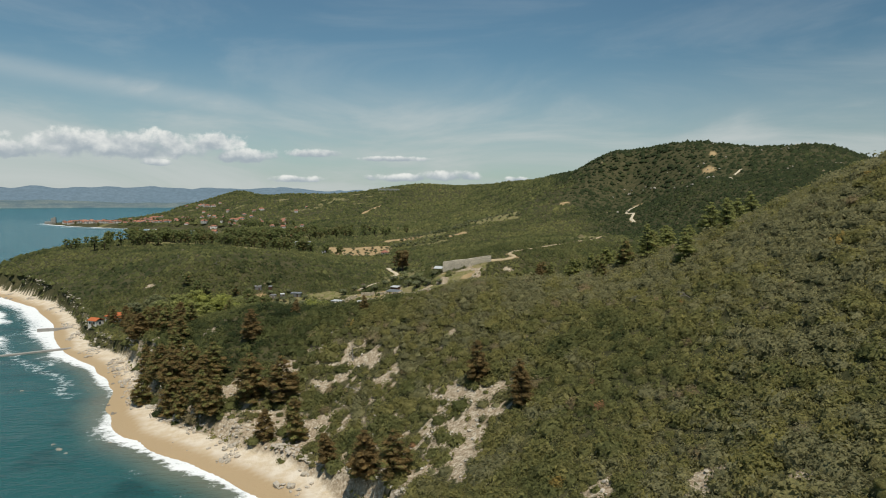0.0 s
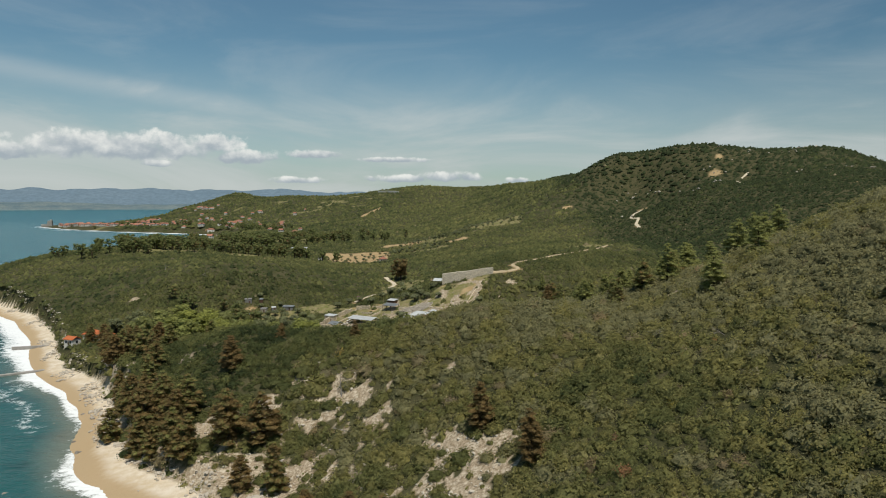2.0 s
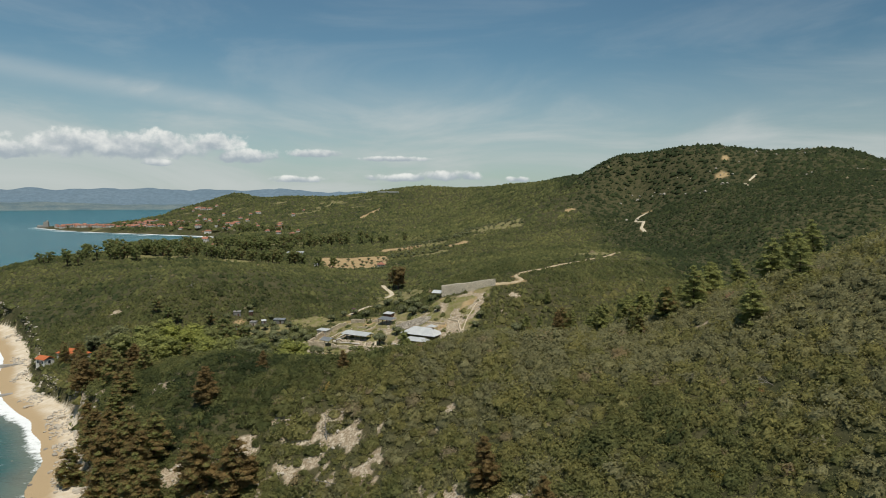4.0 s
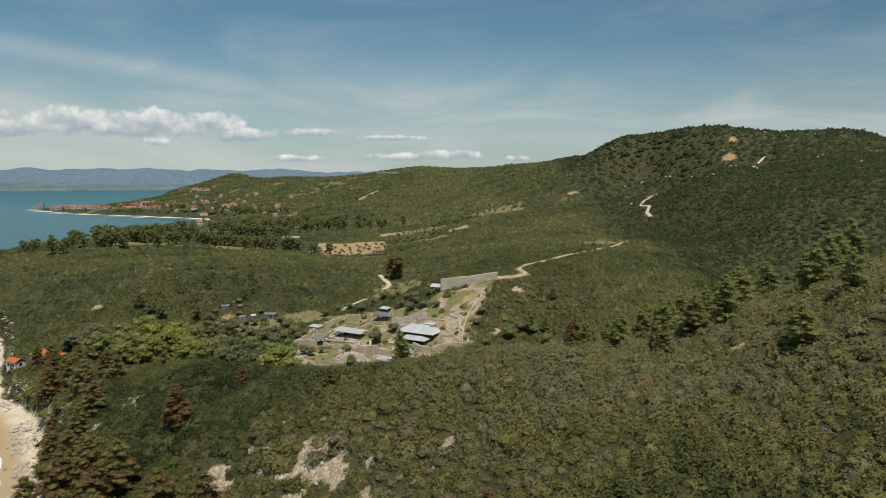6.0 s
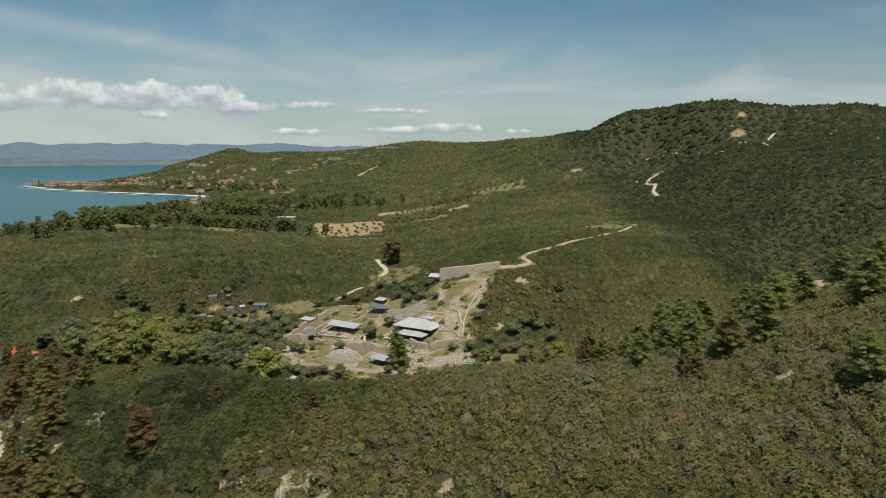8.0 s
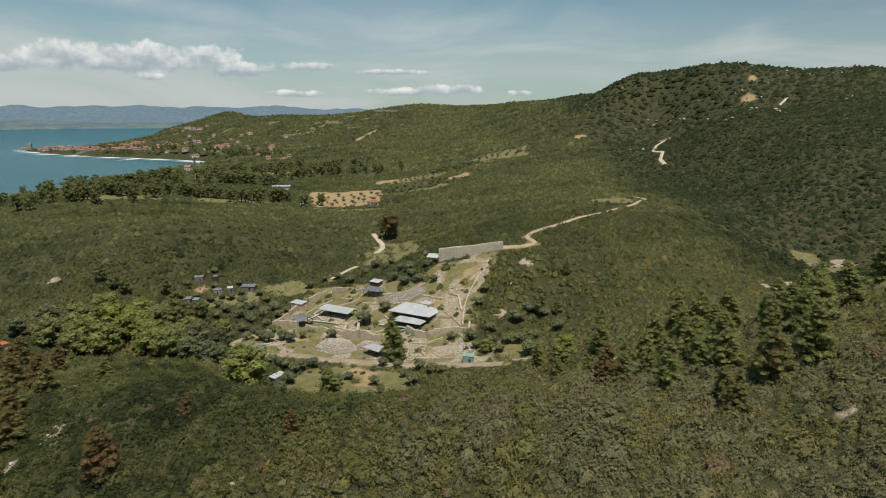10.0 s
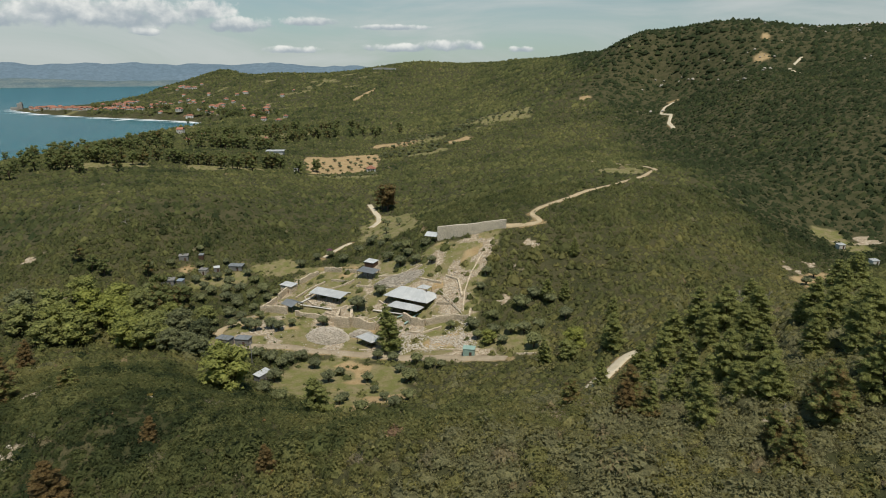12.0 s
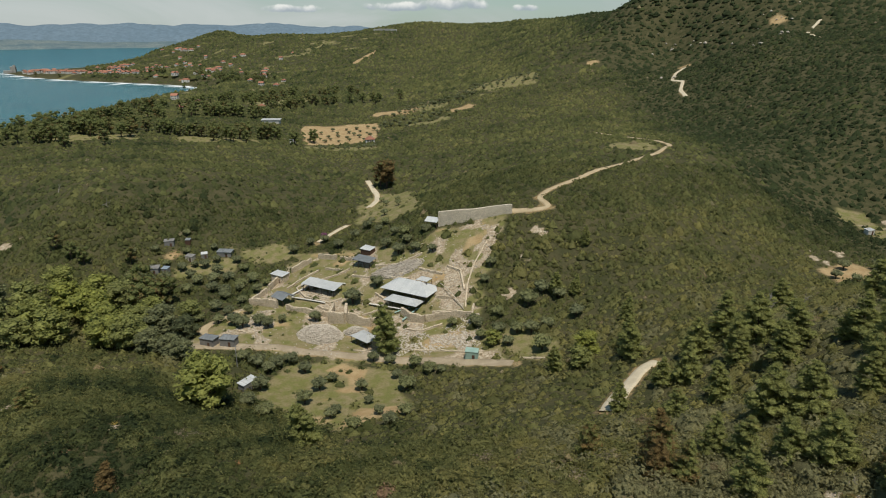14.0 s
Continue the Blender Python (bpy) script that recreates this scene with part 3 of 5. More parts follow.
def build_ground():
    xs = steps(-2200, -250, 130, 4700, 2.0, 1.032)
    ys = steps(-1500, 85, 470, 4700, 2.0, 1.032)
    me, gx, gy = grid_mesh("ground", xs, ys, height, GROUND)
    sand, wet, rock, soil, grass, grown = ground_cover(gx, gy)
    for name, v in (("sand", sand), ("wet", wet), ("rock", rock), ("soil", soil), ("grass", grass)):
        floats(me, name, v)
    tagged(new("ground", me), "hillside ground with sandy beach, bare bluffs and clearings", "ground", kind="structure")


def sea_level(x, y):
    r = np.hypot(x, y)
    d = -inland(x, y)
    swell = (fractal(x, y, 26, 131) - 0.5) * 0.9 * smooth(2, 30, d)
    roll = np.exp(-((d - 9) / 3.0) ** 2) * 0.45 * value_noise(x, y, 30, 133)
    return np.maximum(0, r - 3300) * 0.033 + swell + roll


def build_sea():
    xs = steps(-4800, -330, -30, 4800, 2.8, 1.06)
    ys = steps(-1500, 150, 520, 4800, 2.8, 1.06)
    me, gx, gy = grid_mesh("sea", xs, ys, sea_level, SEA)
    d = -inland(gx, gy)
    w = (fractal(gx, gy, 40, 141) - 0.5) * 26
    far = smooth(800, 1500, gy)
    north = smooth(300, 420, gy)
    edge = smooth(2.5 + 22 * far + 20 * north + 9 * fractal(gx, gy, 30, 145), 2, d + w * 0.35)
    edge = edge * (1 - 0.6 * np.exp(-((gx + 126) / 20) ** 2 - ((gy - 250) / 22) ** 2))
    second = np.exp(-((d - 19 - 9 * north + w * 0.7) / (4.5 + 3 * north)) ** 2) * smooth(0.34, 0.56, value_noise(gx, gy, 55, 151)) * (0.5 + 0.5 * north)
    third = np.exp(-((d - 44 + w) / 6.0) ** 2) * smooth(0.36, 0.56, value_noise(gx, gy, 60, 161)) * 0.9 * north
    streak = smooth(0.62, 0.8, fractal(gx, gy, 18, 165)) * smooth(60, 10, d) * 0.5
    floats(me, "foam", 0.84 * np.clip(np.maximum.reduce([edge, second, third, streak]), 0, 1))
    floats(me, "shallow", smooth(110, 20, d + w * 1.2) * smooth(700, 420, gy) * 0.95)
    floats(me, "silt", smooth(16, 3, d + w * 0.3) * 0.55 * (1 - north))
    tagged(new("sea", me), "blue-green sea with white breaking foam along the shore", "sea", kind="structure")


def ribbon(name, line, width, material, lift, label):
    """A road draped over the ground, with a rounded cross section."""
    pts = np.array(line, float)
    seg = np.r_[0, np.cumsum(np.hypot(*np.diff(pts, axis=0).T))]
    s = np.arange(0, seg[-1], 1.6)
    x, y = np.interp(s, seg, pts[:, 0]), np.interp(s, seg, pts[:, 1])
    k = np.ones(5) / 5
    x[2:-2], y[2:-2] = np.convolve(x, k, "valid"), np.convolve(y, k, "valid")
    tx, ty = np.gradient(x), np.gradient(y)
    n = np.hypot(tx, ty) + 1e-9
    across = np.array([-0.55, -0.5, -0.25, 0, 0.25, 0.5, 0.55])
    wide = width * (0.85 + 0.3 * value_noise(x, y, 6, 171))
    gx = x[:, None] - (ty / n * wide)[:, None] * across
    gy = y[:, None] + (tx / n * wide)[:, None] * across
    ahead = np.maximum.reduce([height(gx + ax, gy + ay) for ax, ay in ((0, 0), (1, 0), (-1, 0), (0, 1), (0, -1))])
    gz = ahead + lift - np.array([0.6, 0, 0, 0, 0, 0, 0.6])
    m, w = gx.shape
    i = (np.arange(m - 1)[:, None] * w + np.arange(w - 1)[None]).ravel()
    me = faces_mesh(name, np.stack([gx, gy, gz], -1).reshape(-1, 3), np.stack([i, i + w, i + w + 1, i + 1], -1), material, True)
    return tagged(new(name, me), label, "road", kind="structure")


def mountains(name, radius, base, low, high, size, seed, material, label):
    """A range at the end of the view."""
    a = np.radians(np.linspace(-80, 60, 360))
    rows = np.linspace(0, 1, 9)
    crest = low + (high - low) * fractal(a * 2000, a * 0, size, seed, 5)
    back = rows[:, None] * 420
    x, y = np.sin(a) * (radius + back), np.cos(a) * (radius + back)
    z = base + (crest - base)[None] * np.sin(rows * math.pi / 2)[:, None] * (0.8 + 0.4 * fractal(x, y, 160, seed + 9)) - (rows[:, None] == 0) * 25
    i = (np.arange(8)[:, None] * 360 + np.arange(359)[None]).ravel()
    me = faces_mesh(name, np.stack([x, y, z], -1).reshape(-1, 3), np.stack([i, i + 360, i + 361, i + 1], -1), material, True)
    tagged(new(name, me), label, "mountain range", kind="structure")


build_ground()
build_sea()
for road_name, (line, width, material) in ROADS.items():
    ribbon(road_name, line, width, material, 0.12, {"front_track": "grey gravel track below the ruins"}.get(road_name, "pale dusty track cut through the scrub"))
mountains("backdrop_far", 4700, 40, 136, 212, 560, 3, HAZE_FAR, "mountain range across the bay, blue haze painted into its colour")
mountains("backdrop_near", 4420, 34, 58, 106, 300, 8, HAZE_NEAR, "low green hills across the bay, haze painted into their colour")

# ---------------------------------------------------------------- scrub
RNG = np.random.default_rng(7)


def spray(n, seed, size, squash=0.85, low=-0.12, rings=3, around=10, lobes_n=9, lift=0.5, deep=(0.75, 1.38), jig_by=0.4, core_by=1.0):
    """A bush of unit radius: a closed lumpy mound, and n small sprays of leaves standing out of it. Vertices, triangles and normals."""
    r = np.random.default_rng(seed)
    lobes = r.normal(size=(lobes_n, 3))
    lobes /= np.linalg.norm(lobes, axis=1)[:, None]
    lobes[:, 2] = np.abs(lobes[:, 2]) * 0.8
    weight = r.uniform(0.25, 0.5, lobes_n)

    def swell(d):
        return 0.72 + np.max(weight * np.clip(d @ lobes.T, 0, 1) ** 5, axis=-1)
    verts, faces = [], []
    for k, zz in enumerate(np.linspace(low, 1, rings + 2)[:-1]):
        a = np.linspace(0, 2 * math.pi, around, endpoint=False) + (k % 2) * math.pi / around
        q = math.sqrt(max(0, 1 - zz * zz))
        d = np.stack([np.cos(a) * q, np.sin(a) * q, np.full(around, zz)], -1)
        verts.append(d * (swell(d) * r.uniform(0.84, 1.16, around))[:, None])
    verts = np.concatenate(verts + [np.array([[0, 0, swell(np.array([[0, 0, 1.0]]))[0]]])])
    for k in range(rings):
        for u in range(around):
            w = (u + 1) % around
            g, h = k * around, (k + 1) * around
            faces += [(g + u, g + w, h + w), (g + u, h + w, h + u)]
    for u in range(around):
        faces.append((rings * around + u, rings * around + (u + 1) % around, len(verts) - 1))
    verts = core = verts * core_by
    if n:
        d = r.normal(size=(n, 3))
        d[:, 2] = np.abs(d[:, 2]) * 1.15 - 0.15
        d /= np.linalg.norm(d, axis=1)[:, None]
        p = d * (swell(d) * (deep[0] + (deep[1] - deep[0]) * r.random(n) ** 1.7))[:, None]
        nrm = d + 0.55 * r.normal(size=(n, 3)) * (1, 1, 0.6) + (0, 0, 0.25)
        nrm *= np.sign(np.sum(nrm * d, axis=1))[:, None]
        nrm /= np.linalg.norm(nrm, axis=1)[:, None]
        u = np.cross(nrm, r.normal(size=(n, 3)))
        u /= np.linalg.norm(u, axis=1)[:, None]
        w = np.cross(nrm, u)
        s = size * r.uniform(0.6, 1.4, n)[:, None]
        o = len(verts)
        verts = np.concatenate([verts, np.stack([p + u * s, p + (-0.5 * u + 0.6 * w) * s, p + (-0.5 * u - 0.6 * w) * s], 1).reshape(-1, 3)])
        faces += [(o + 3 * k, o + 3 * k + 1, o + 3 * k + 2) for k in range(n)]
        out = np.concatenate([core, np.repeat(p, 3, axis=0)])
        jig = np.concatenate([r.normal(size=core.shape), np.repeat(r.normal(size=p.shape), 3, axis=0)])
    else:
        out, jig = core, r.normal(size=core.shape)
    verts = verts * (1, 1, squash)
    normals = out / np.linalg.norm(out, axis=1)[:, None] + jig_by * jig + (0, 0, lift)
    return verts, np.array(faces), normals / np.linalg.norm(normals, axis=1)[:, None]


def plant_hue(x, y, n, odd_share=0.0045):
    """Which plant grows there: patches of holm oak, mastic, heather and dead brush. Slope-wide shifts also paint shaded
    and sunlit sides into the tint.
    """
    patch = fractal(x, y, 46, 201) * 0.5 + fractal(x, y, 9, 207) * 0.5
    near = smooth(430, 330, y)
    brow = np.exp(-((x + 2) / 46) ** 2 - ((y - 226) / 26) ** 2)
    valley = np.exp(-((x - 74) / 48) ** 2 - ((y - 285) / 55) ** 2) + 0.6 * smooth(12, 60, x) * smooth(255, 200, y)
    hollow = np.exp(-((x + 72) / 62) ** 2 - ((y - 272) / 46) ** 2)
    # besides plants: shade of the east slopes, sun on the north spur, painted in
    hue = 0.36 + 0.09 * near + (patch - 0.5) * (0.95 + 0.25 * near) + RNG.normal(size=n) * (0.05 + 0.045 * near) + 0.12 * brow - 0.50 * hollow + 0.25 * valley - 0.07 * smooth(-90, -150, x) * smooth(410, 450, y) - 0.05 * smooth(330, 430, y) + 0.10 * np.exp(-((x - 5) / 55) ** 2 - ((y - 285) / 38) ** 2) - 0.40 * smooth(120, 190, x - 0.1 * (y - 420)) * smooth(380, 460, y) - 0.10 * smooth(900, 1200, y) * smooth(0, 200, x) - 0.03 * smooth(1000, 1300, y) * smooth(-100, -300, x)
    hue = np.clip(hue, 0.0, 0.70)
    odd = RNG.random(n)
    dry = smooth(0.45, 0.75, fractal(x, y, 30, 211)) + 1.2 * brow
    hue = np.where(odd < (0.008 + 0.035 * dry) * (0.15 + 0.85 * near), RNG.uniform(0.78, 0.90, n), hue)
    hue = np.where(odd > 1 - odd_share, RNG.uniform(0.955, 1.0, n), hue)
    return hue


def scatter(spacing, keep):
    """Jittered plan positions where keep(x, y) says so, thinned by the scrub's own density."""
    x0, x1, y0, y1 = keep[0]
    gx, gy = np.meshgrid(np.arange(x0, x1, spacing), np.arange(y0, y1, spacing))
    x = (gx + RNG.uniform(-0.75, 0.75, gx.shape) * spacing).ravel()
    y = (gy + RNG.uniform(-0.75, 0.75, gy.shape) * spacing).ravel()
    ok = keep[1](x, y)
    x, y = x[ok], y[ok]
    grown = ground_cover(x, y)[5]
    ok = (RNG.random(len(x)) < grown ** 1.6) & (inland(x, y) > 13)
    return x[ok], y[ok]


def sight(x, y):
    """The wedge of land that lies before the walk."""
    return (np.abs(x) < 0.78 * (y + 30) + 12) & (y > 70)


def reach(x, y):
    return np.hypot(x, np.maximum(y - 150, 0) + np.maximum(60 - y, 0))


def close_by(x, y):
    """The slopes that the walk passes nearest: the bluff, the spur and the hollow west of it."""
    return (reach(x, y) < 138) | ((x > -135) & (x < -30) & (y > 200) & (y < 335))


def plant(name, spacing, box, keep, shapes, size, label, tall=0.03, odd_share=0.0):
    x, y = scatter(spacing, (box, keep))
    n = len(x)
    z = height(x, y)
    hue = plant_hue(x, y, n, odd_share)
    clump = 0.55 + 0.5 * fractal(x, y, 20, 221) + 0.45 * value_noise(x, y, 6, 223)
    r = size * (0.55 + 1.3 * RNG.random(n) ** 2.4) * clump
    r = np.where(RNG.random(n) < tall, r * 1.5, r)
    up = r * RNG.uniform(0.8, 1.25, n)
    turn = RNG.uniform(0, 2 * math.pi, n)
    which = RNG.integers(0, len(shapes), n)
    vs, fs, ns, tints, count = [], [], [], [], 0
    for k, (shape, tri, nrm) in enumerate(shapes):
        s = which == k
        m = int(s.sum())
        if not m:
            continue
        c, q, rr = np.cos(turn[s])[:, None], np.sin(turn[s])[:, None], r[s][:, None]
        px, py, pz = shape[None, :, 0], shape[None, :, 1], shape[None, :, 2]
        v = np.stack([x[s][:, None] + (px * c - py * q) * rr, y[s][:, None] + (px * q + py * c) * rr, z[s][:, None] - 0.12 * rr + pz * up[s][:, None]], -1)
        vs.append(v.reshape(-1, 3))
        ns.append(np.stack([nrm[None, :, 0] * c - nrm[None, :, 1] * q, nrm[None, :, 0] * q + nrm[None, :, 1] * c, np.broadcast_to(nrm[None, :, 2], (m, len(nrm)))], -1).reshape(-1, 3))
        fs.append((tri[None] + (count + np.arange(m) * len(shape))[:, None, None]).reshape(-1, 3))
        tints.append(np.repeat(hue[s], len(shape)))
        count += m * len(shape)
    me = faces_mesh(name, np.concatenate(vs), np.concatenate(fs), SCRUB, True, np.concatenate(ns))
    floats(me, "tint", np.concatenate(tints))
    tagged(new(name, me), label, "shrubs", kind="stuff")


CROWNS = [spray(190, 300 + k, 0.125, 0.85, low=-0.1, rings=1, around=9, lobes_n=22, lift=0.55, deep=(0.84, 1.32), jig_by=0.4, core_by=0.86) for k in range(8)]
FILLERS = [spray(48, 310 + k, 0.18, 0.95, low=-0.1, rings=0, around=7, lobes_n=8, lift=0.55, deep=(0.8, 1.4), jig_by=0.4, core_by=0.86) for k in range(6)]
MID_BUSHES = [spray(16, 320 + k, 0.2, 0.9, rings=0, around=7, lobes_n=7, lift=0.4, jig_by=0.4, deep=(0.78, 1.25), core_by=0.92) for k in range(6)]
FAR_BUSHES = [spray(4, 340 + k, 0.26, 0.85, rings=0, around=5, lobes_n=4, lift=0.5, jig_by=0.4, deep=(0.8, 1.1)) for k in range(5)]
LAST_BUSHES = [spray(1, 360 + k, 0.34, 0.8, rings=0, around=5, lobes_n=3, lift=0.6, deep=(0.75, 1.0), jig_by=0.4) for k in range(5)]
plant("scrub_crowns", 2.55, (-220, 260, 70, 400), lambda x, y: sight(x, y) & close_by(x, y), CROWNS, 1.7, "rounded crowns of evergreen oak and mastic, olive green to grey-brown", 0.05, 0.004)
plant("scrub_near", 1.9, (-220, 260, 70, 400), lambda x, y: sight(x, y) & close_by(x, y), FILLERS, 1.35, "dense low maquis between the taller crowns", 0.03, 0.002)
plant("scrub_middle", 2.15, (-560, 560, 70, 720), lambda x, y: sight(x, y) & ~close_by(x, y) & (reach(x, y) < 380), MID_BUSHES, 1.8, "dense dark green maquis shrubs on the slopes")
plant("scrub_far", 3.6, (-900, 900, 380, 1250), lambda x, y: sight(x, y) & (reach(x, y) >= 380) & (reach(x, y) < 900), FAR_BUSHES, 2.5, "dark green scrub over the distant hills", 0.0)
plant("scrub_distant", 7.4, (-1500, 1500, 880, 1850), lambda x, y: sight(x, y) & (reach(x, y) >= 900) & (reach(x, y) < 1650), LAST_BUSHES, 4.9, "dark green woods and scrub on the far ridges", 0.0)
plant("woods_distant", 11.0, (-1500, 1100, 1500, 3500), lambda x, y: sight(x, y) & (np.abs(x) < 0.5 * y) & (reach(x, y) >= 1650), LAST_BUSHES, 7.0, "dark woods on the furthest hills", 0.0)
plant("scrub_behind", 3.6, (-30, 300, -160, 260), lambda x, y: ~sight(x, y), FAR_BUSHES, 2.3, "olive green scrub on the slope south of the bluff")

# ---------------------------------------------------------------- trees
def part(name, me, parent, label="", m=None):
    ob = new(name, me)
    ob.parent = parent
    if m is not None:
        ob.matrix_basis = m
    if label:
        ob["label"] = label
    return ob


def thing(name, x, y, z=None, turn=0.0, label="", category="", group=""):
    ob = new(name)
    ob.empty_display_size = 0.5
    ob.matrix_basis = pose(x, y, float(height(x, y)) if z is None else z, 0, 0, turn)
    return tagged(ob, label, category, group)


def tubes(paths, material, name, sides=6):
    """Tapered tubes: each a list of (x, y, z, radius)."""
    vs, fs = [], []
    for path in paths:
        p = np.array(path, float)
        d = np.gradient(p[:, :3], axis=0)
        d /= np.linalg.norm(d, axis=1)[:, None] + 1e-9
        ref = np.array([1.0, 0.3, 0]) if abs(d[0][2]) > 0.7 else np.array([0, 0, 1.0])
        u = np.cross(d, ref)
        u /= np.linalg.norm(u, axis=1)[:, None] + 1e-9
        w = np.cross(d, u)
        a = np.linspace(0, 2 * math.pi, sides, endpoint=False)
        ring = p[:, None, :3] + (np.cos(a)[None, :, None] * u[:, None] + np.sin(a)[None, :, None] * w[:, None]) * p[:, 3][:, None, None]
        o = len(vs)
        vs += list(ring.reshape(-1, 3))
        for i in range(len(p) - 1):
            for k in range(sides):
                j = (k + 1) % sides
                fs.append((o + i * sides + k, o + i * sides + j, o + (i + 1) * sides + j, o + (i + 1) * sides + k))
        vs.append(p[-1, :3])
        tip = len(vs) - 1
        for k in range(sides):
            q = o + (len(p) - 1) * sides
            fs.append((q + k, q + (k + 1) % sides, tip, tip))
    quads = [f if f[2] != f[3] else f[:3] for f in fs]
    me = bpy.data.meshes.new(name)
    me.from_pydata([tuple(map(float, v)) for v in vs], [], quads)
    me.polygons.foreach_set("use_smooth", np.full(len(quads), True))
    me.materials.append(material)
    return me


def joined(pieces):
    """Several (vertices, triangles, normals) as one."""
    count, vs, fs, ns = 0, [], [], []
    for v, f, n in pieces:
        vs.append(v)
        fs.append(f + count)
        ns.append(n)
        count += len(v)
    return np.concatenate(vs), np.concatenate(fs), np.concatenate(ns)


BOUGHS = [spray(70, 380 + k, 0.145, 1.0, -0.3, 0, 7, 6, 0.6, (0.65, 1.25), 0.35, 0.82) for k in range(6)]


def pine_parts(seed, tall, wide, bare=0.05, whorls=14):
    """Trunk, limbs and tiers of needles of a coast pine with its foot at the origin."""
    r = np.random.default_rng(seed)
    lean = r.normal(size=2) * 0.05 * tall
    line = [(lean[0] * f ** 2, lean[1] * f ** 2, tall * f - 0.4, (0.028 * (1 - f) + 0.005) * tall * 0.6) for f in np.linspace(0, 0.97, 7)]
    limbs, tri = [], []
    for i in range(whorls):
        f = bare + (1 - bare) * (i + r.uniform(0.2, 0.8)) / whorls
        reach_ = wide * (1.02 - f) ** 0.62 * (1 - 0.35 * max(0, 0.32 - f) / 0.32)
        n = int(r.integers(4, 7))
        off = r.uniform(0, 6.28)
        for k in range(n):
            a = off + 6.283 * k / n + r.normal() * 0.25
            long = max(0.5, reach_ * r.uniform(0.6, 1.15))
            x0, y0, z0 = lean[0] * f ** 2, lean[1] * f ** 2, tall * f
            rise = long * r.uniform(-0.05, 0.22)
            tip = np.array([x0 + math.cos(a) * long, y0 + math.sin(a) * long, z0 + rise])
            if k % 2 == 0:
                limbs.append([(x0, y0, z0 - 0.15 * long, 0.016 * tall * 0.35), (x0 + math.cos(a) * long * 0.5, y0 + math.sin(a) * long * 0.5, z0 - 0.02 * long, 0.05), (*tip, 0.02)])
            for s, fat in ((0.66, 0.42),) if k % 3 else ((0.42, 0.40), (0.8, 0.34)):
                pad, faces, nrm = BOUGHS[int(r.integers(0, len(BOUGHS)))]
                b = a + r.normal() * 0.3
                v = pad * (0.46 * long + 0.3, (fat * long + 0.35), (0.16 * long + 0.42) * r.uniform(0.8, 1.25))
                v = np.stack([v[:, 0] * math.cos(b) - v[:, 1] * math.sin(b), v[:, 0] * math.sin(b) + v[:, 1] * math.cos(b), v[:, 2]], -1)
                tri.append((v + (x0 + math.cos(a) * long * s, y0 + math.sin(a) * long * s, z0 + rise * s - 0.05 * long), faces, np.stack([nrm[:, 0] * math.cos(b) - nrm[:, 1] * math.sin(b), nrm[:, 0] * math.sin(b) + nrm[:, 1] * math.cos(b), nrm[:, 2]], -1)))
    pad, faces, nrm = BOUGHS[0]
    tri.append((pad * (0.09 * tall, 0.09 * tall, 0.12 * tall) + (lean[0], lean[1], tall * 0.9), faces, nrm))
    return [line], limbs, joined(tri)


def broad_parts(seed, tall, wide, lumps=17, leaf=105, trunk=0.16):
    """Trunk, limbs and a lumpy crown of a broad-leaved tree."""
    r = np.random.default_rng(seed)
    crown = tall * (1 + trunk) / 2
    limbs, tri = [], []
    line = [(0, 0, -0.4, 0.035 * tall), (0.02 * tall, 0, tall * trunk, 0.027 * tall), (0.03 * tall, 0.02 * tall, tall * 0.6, 0.012 * tall)]
    for k in range(lumps):
        a = 2.4 * k + r.uniform(-0.4, 0.4)
        h = (k + 0.5) / lumps
        q = math.sqrt(max(0.0, 1 - (1.5 * h - 0.62) ** 2)) * wide * 0.6 * r.uniform(0.5, 1.15)
        c = np.array([math.cos(a) * q, math.sin(a) * q, tall * (trunk + (0.92 - trunk) * h)])
        size = wide * r.uniform(0.3, 0.48)
        lump, faces, nrm = spray(leaf, seed * 50 + k, 0.2, 0.85, -0.6, 1, 7, 7, 0.5, (0.7, 1.35), 0.55, 0.85)
        tri.append((lump * size + c, faces, nrm))
        limbs.append([(0.02 * tall, 0, tall * trunk * 0.9, 0.014 * tall), (*(c * (0.55, 0.55, 0.75)), 0.009 * tall), (*c, 0.004 * tall)])
    return [line], limbs, joined(tri)


def ball_parts(seed, tall, wide):
    """A short trunk under one rounded, leafy crown."""
    r = np.random.default_rng(seed)
    limbs, tri = [], []
    for k in range(4):
        a = 1.6 * k + r.uniform(-0.4, 0.4)
        c = np.array([math.cos(a) * wide * 0.33, math.sin(a) * wide * 0.33, tall * r.uniform(0.44, 0.58)])
        v, f, n = spray(90, seed * 9 + k, 0.17, 0.95, -0.6, 1, 8, 9, 0.5, (0.75, 1.25), 0.5, 0.9)
        tri.append((v * (wide * 0.62, wide * 0.62, tall * 0.36) + c, f, n))
        limbs.append([(0, 0, tall * 0.15, 0.03 * tall), (*(c * (0.5, 0.5, 0.7)), 0.02 * tall), (*c, 0.008 * tall)])
    return [[(0, 0, -0.3, 0.05 * tall), (0, 0, tall * 0.2, 0.04 * tall), (0.02 * tall, 0, tall * 0.4, 0.03 * tall)]], limbs, joined(tri)


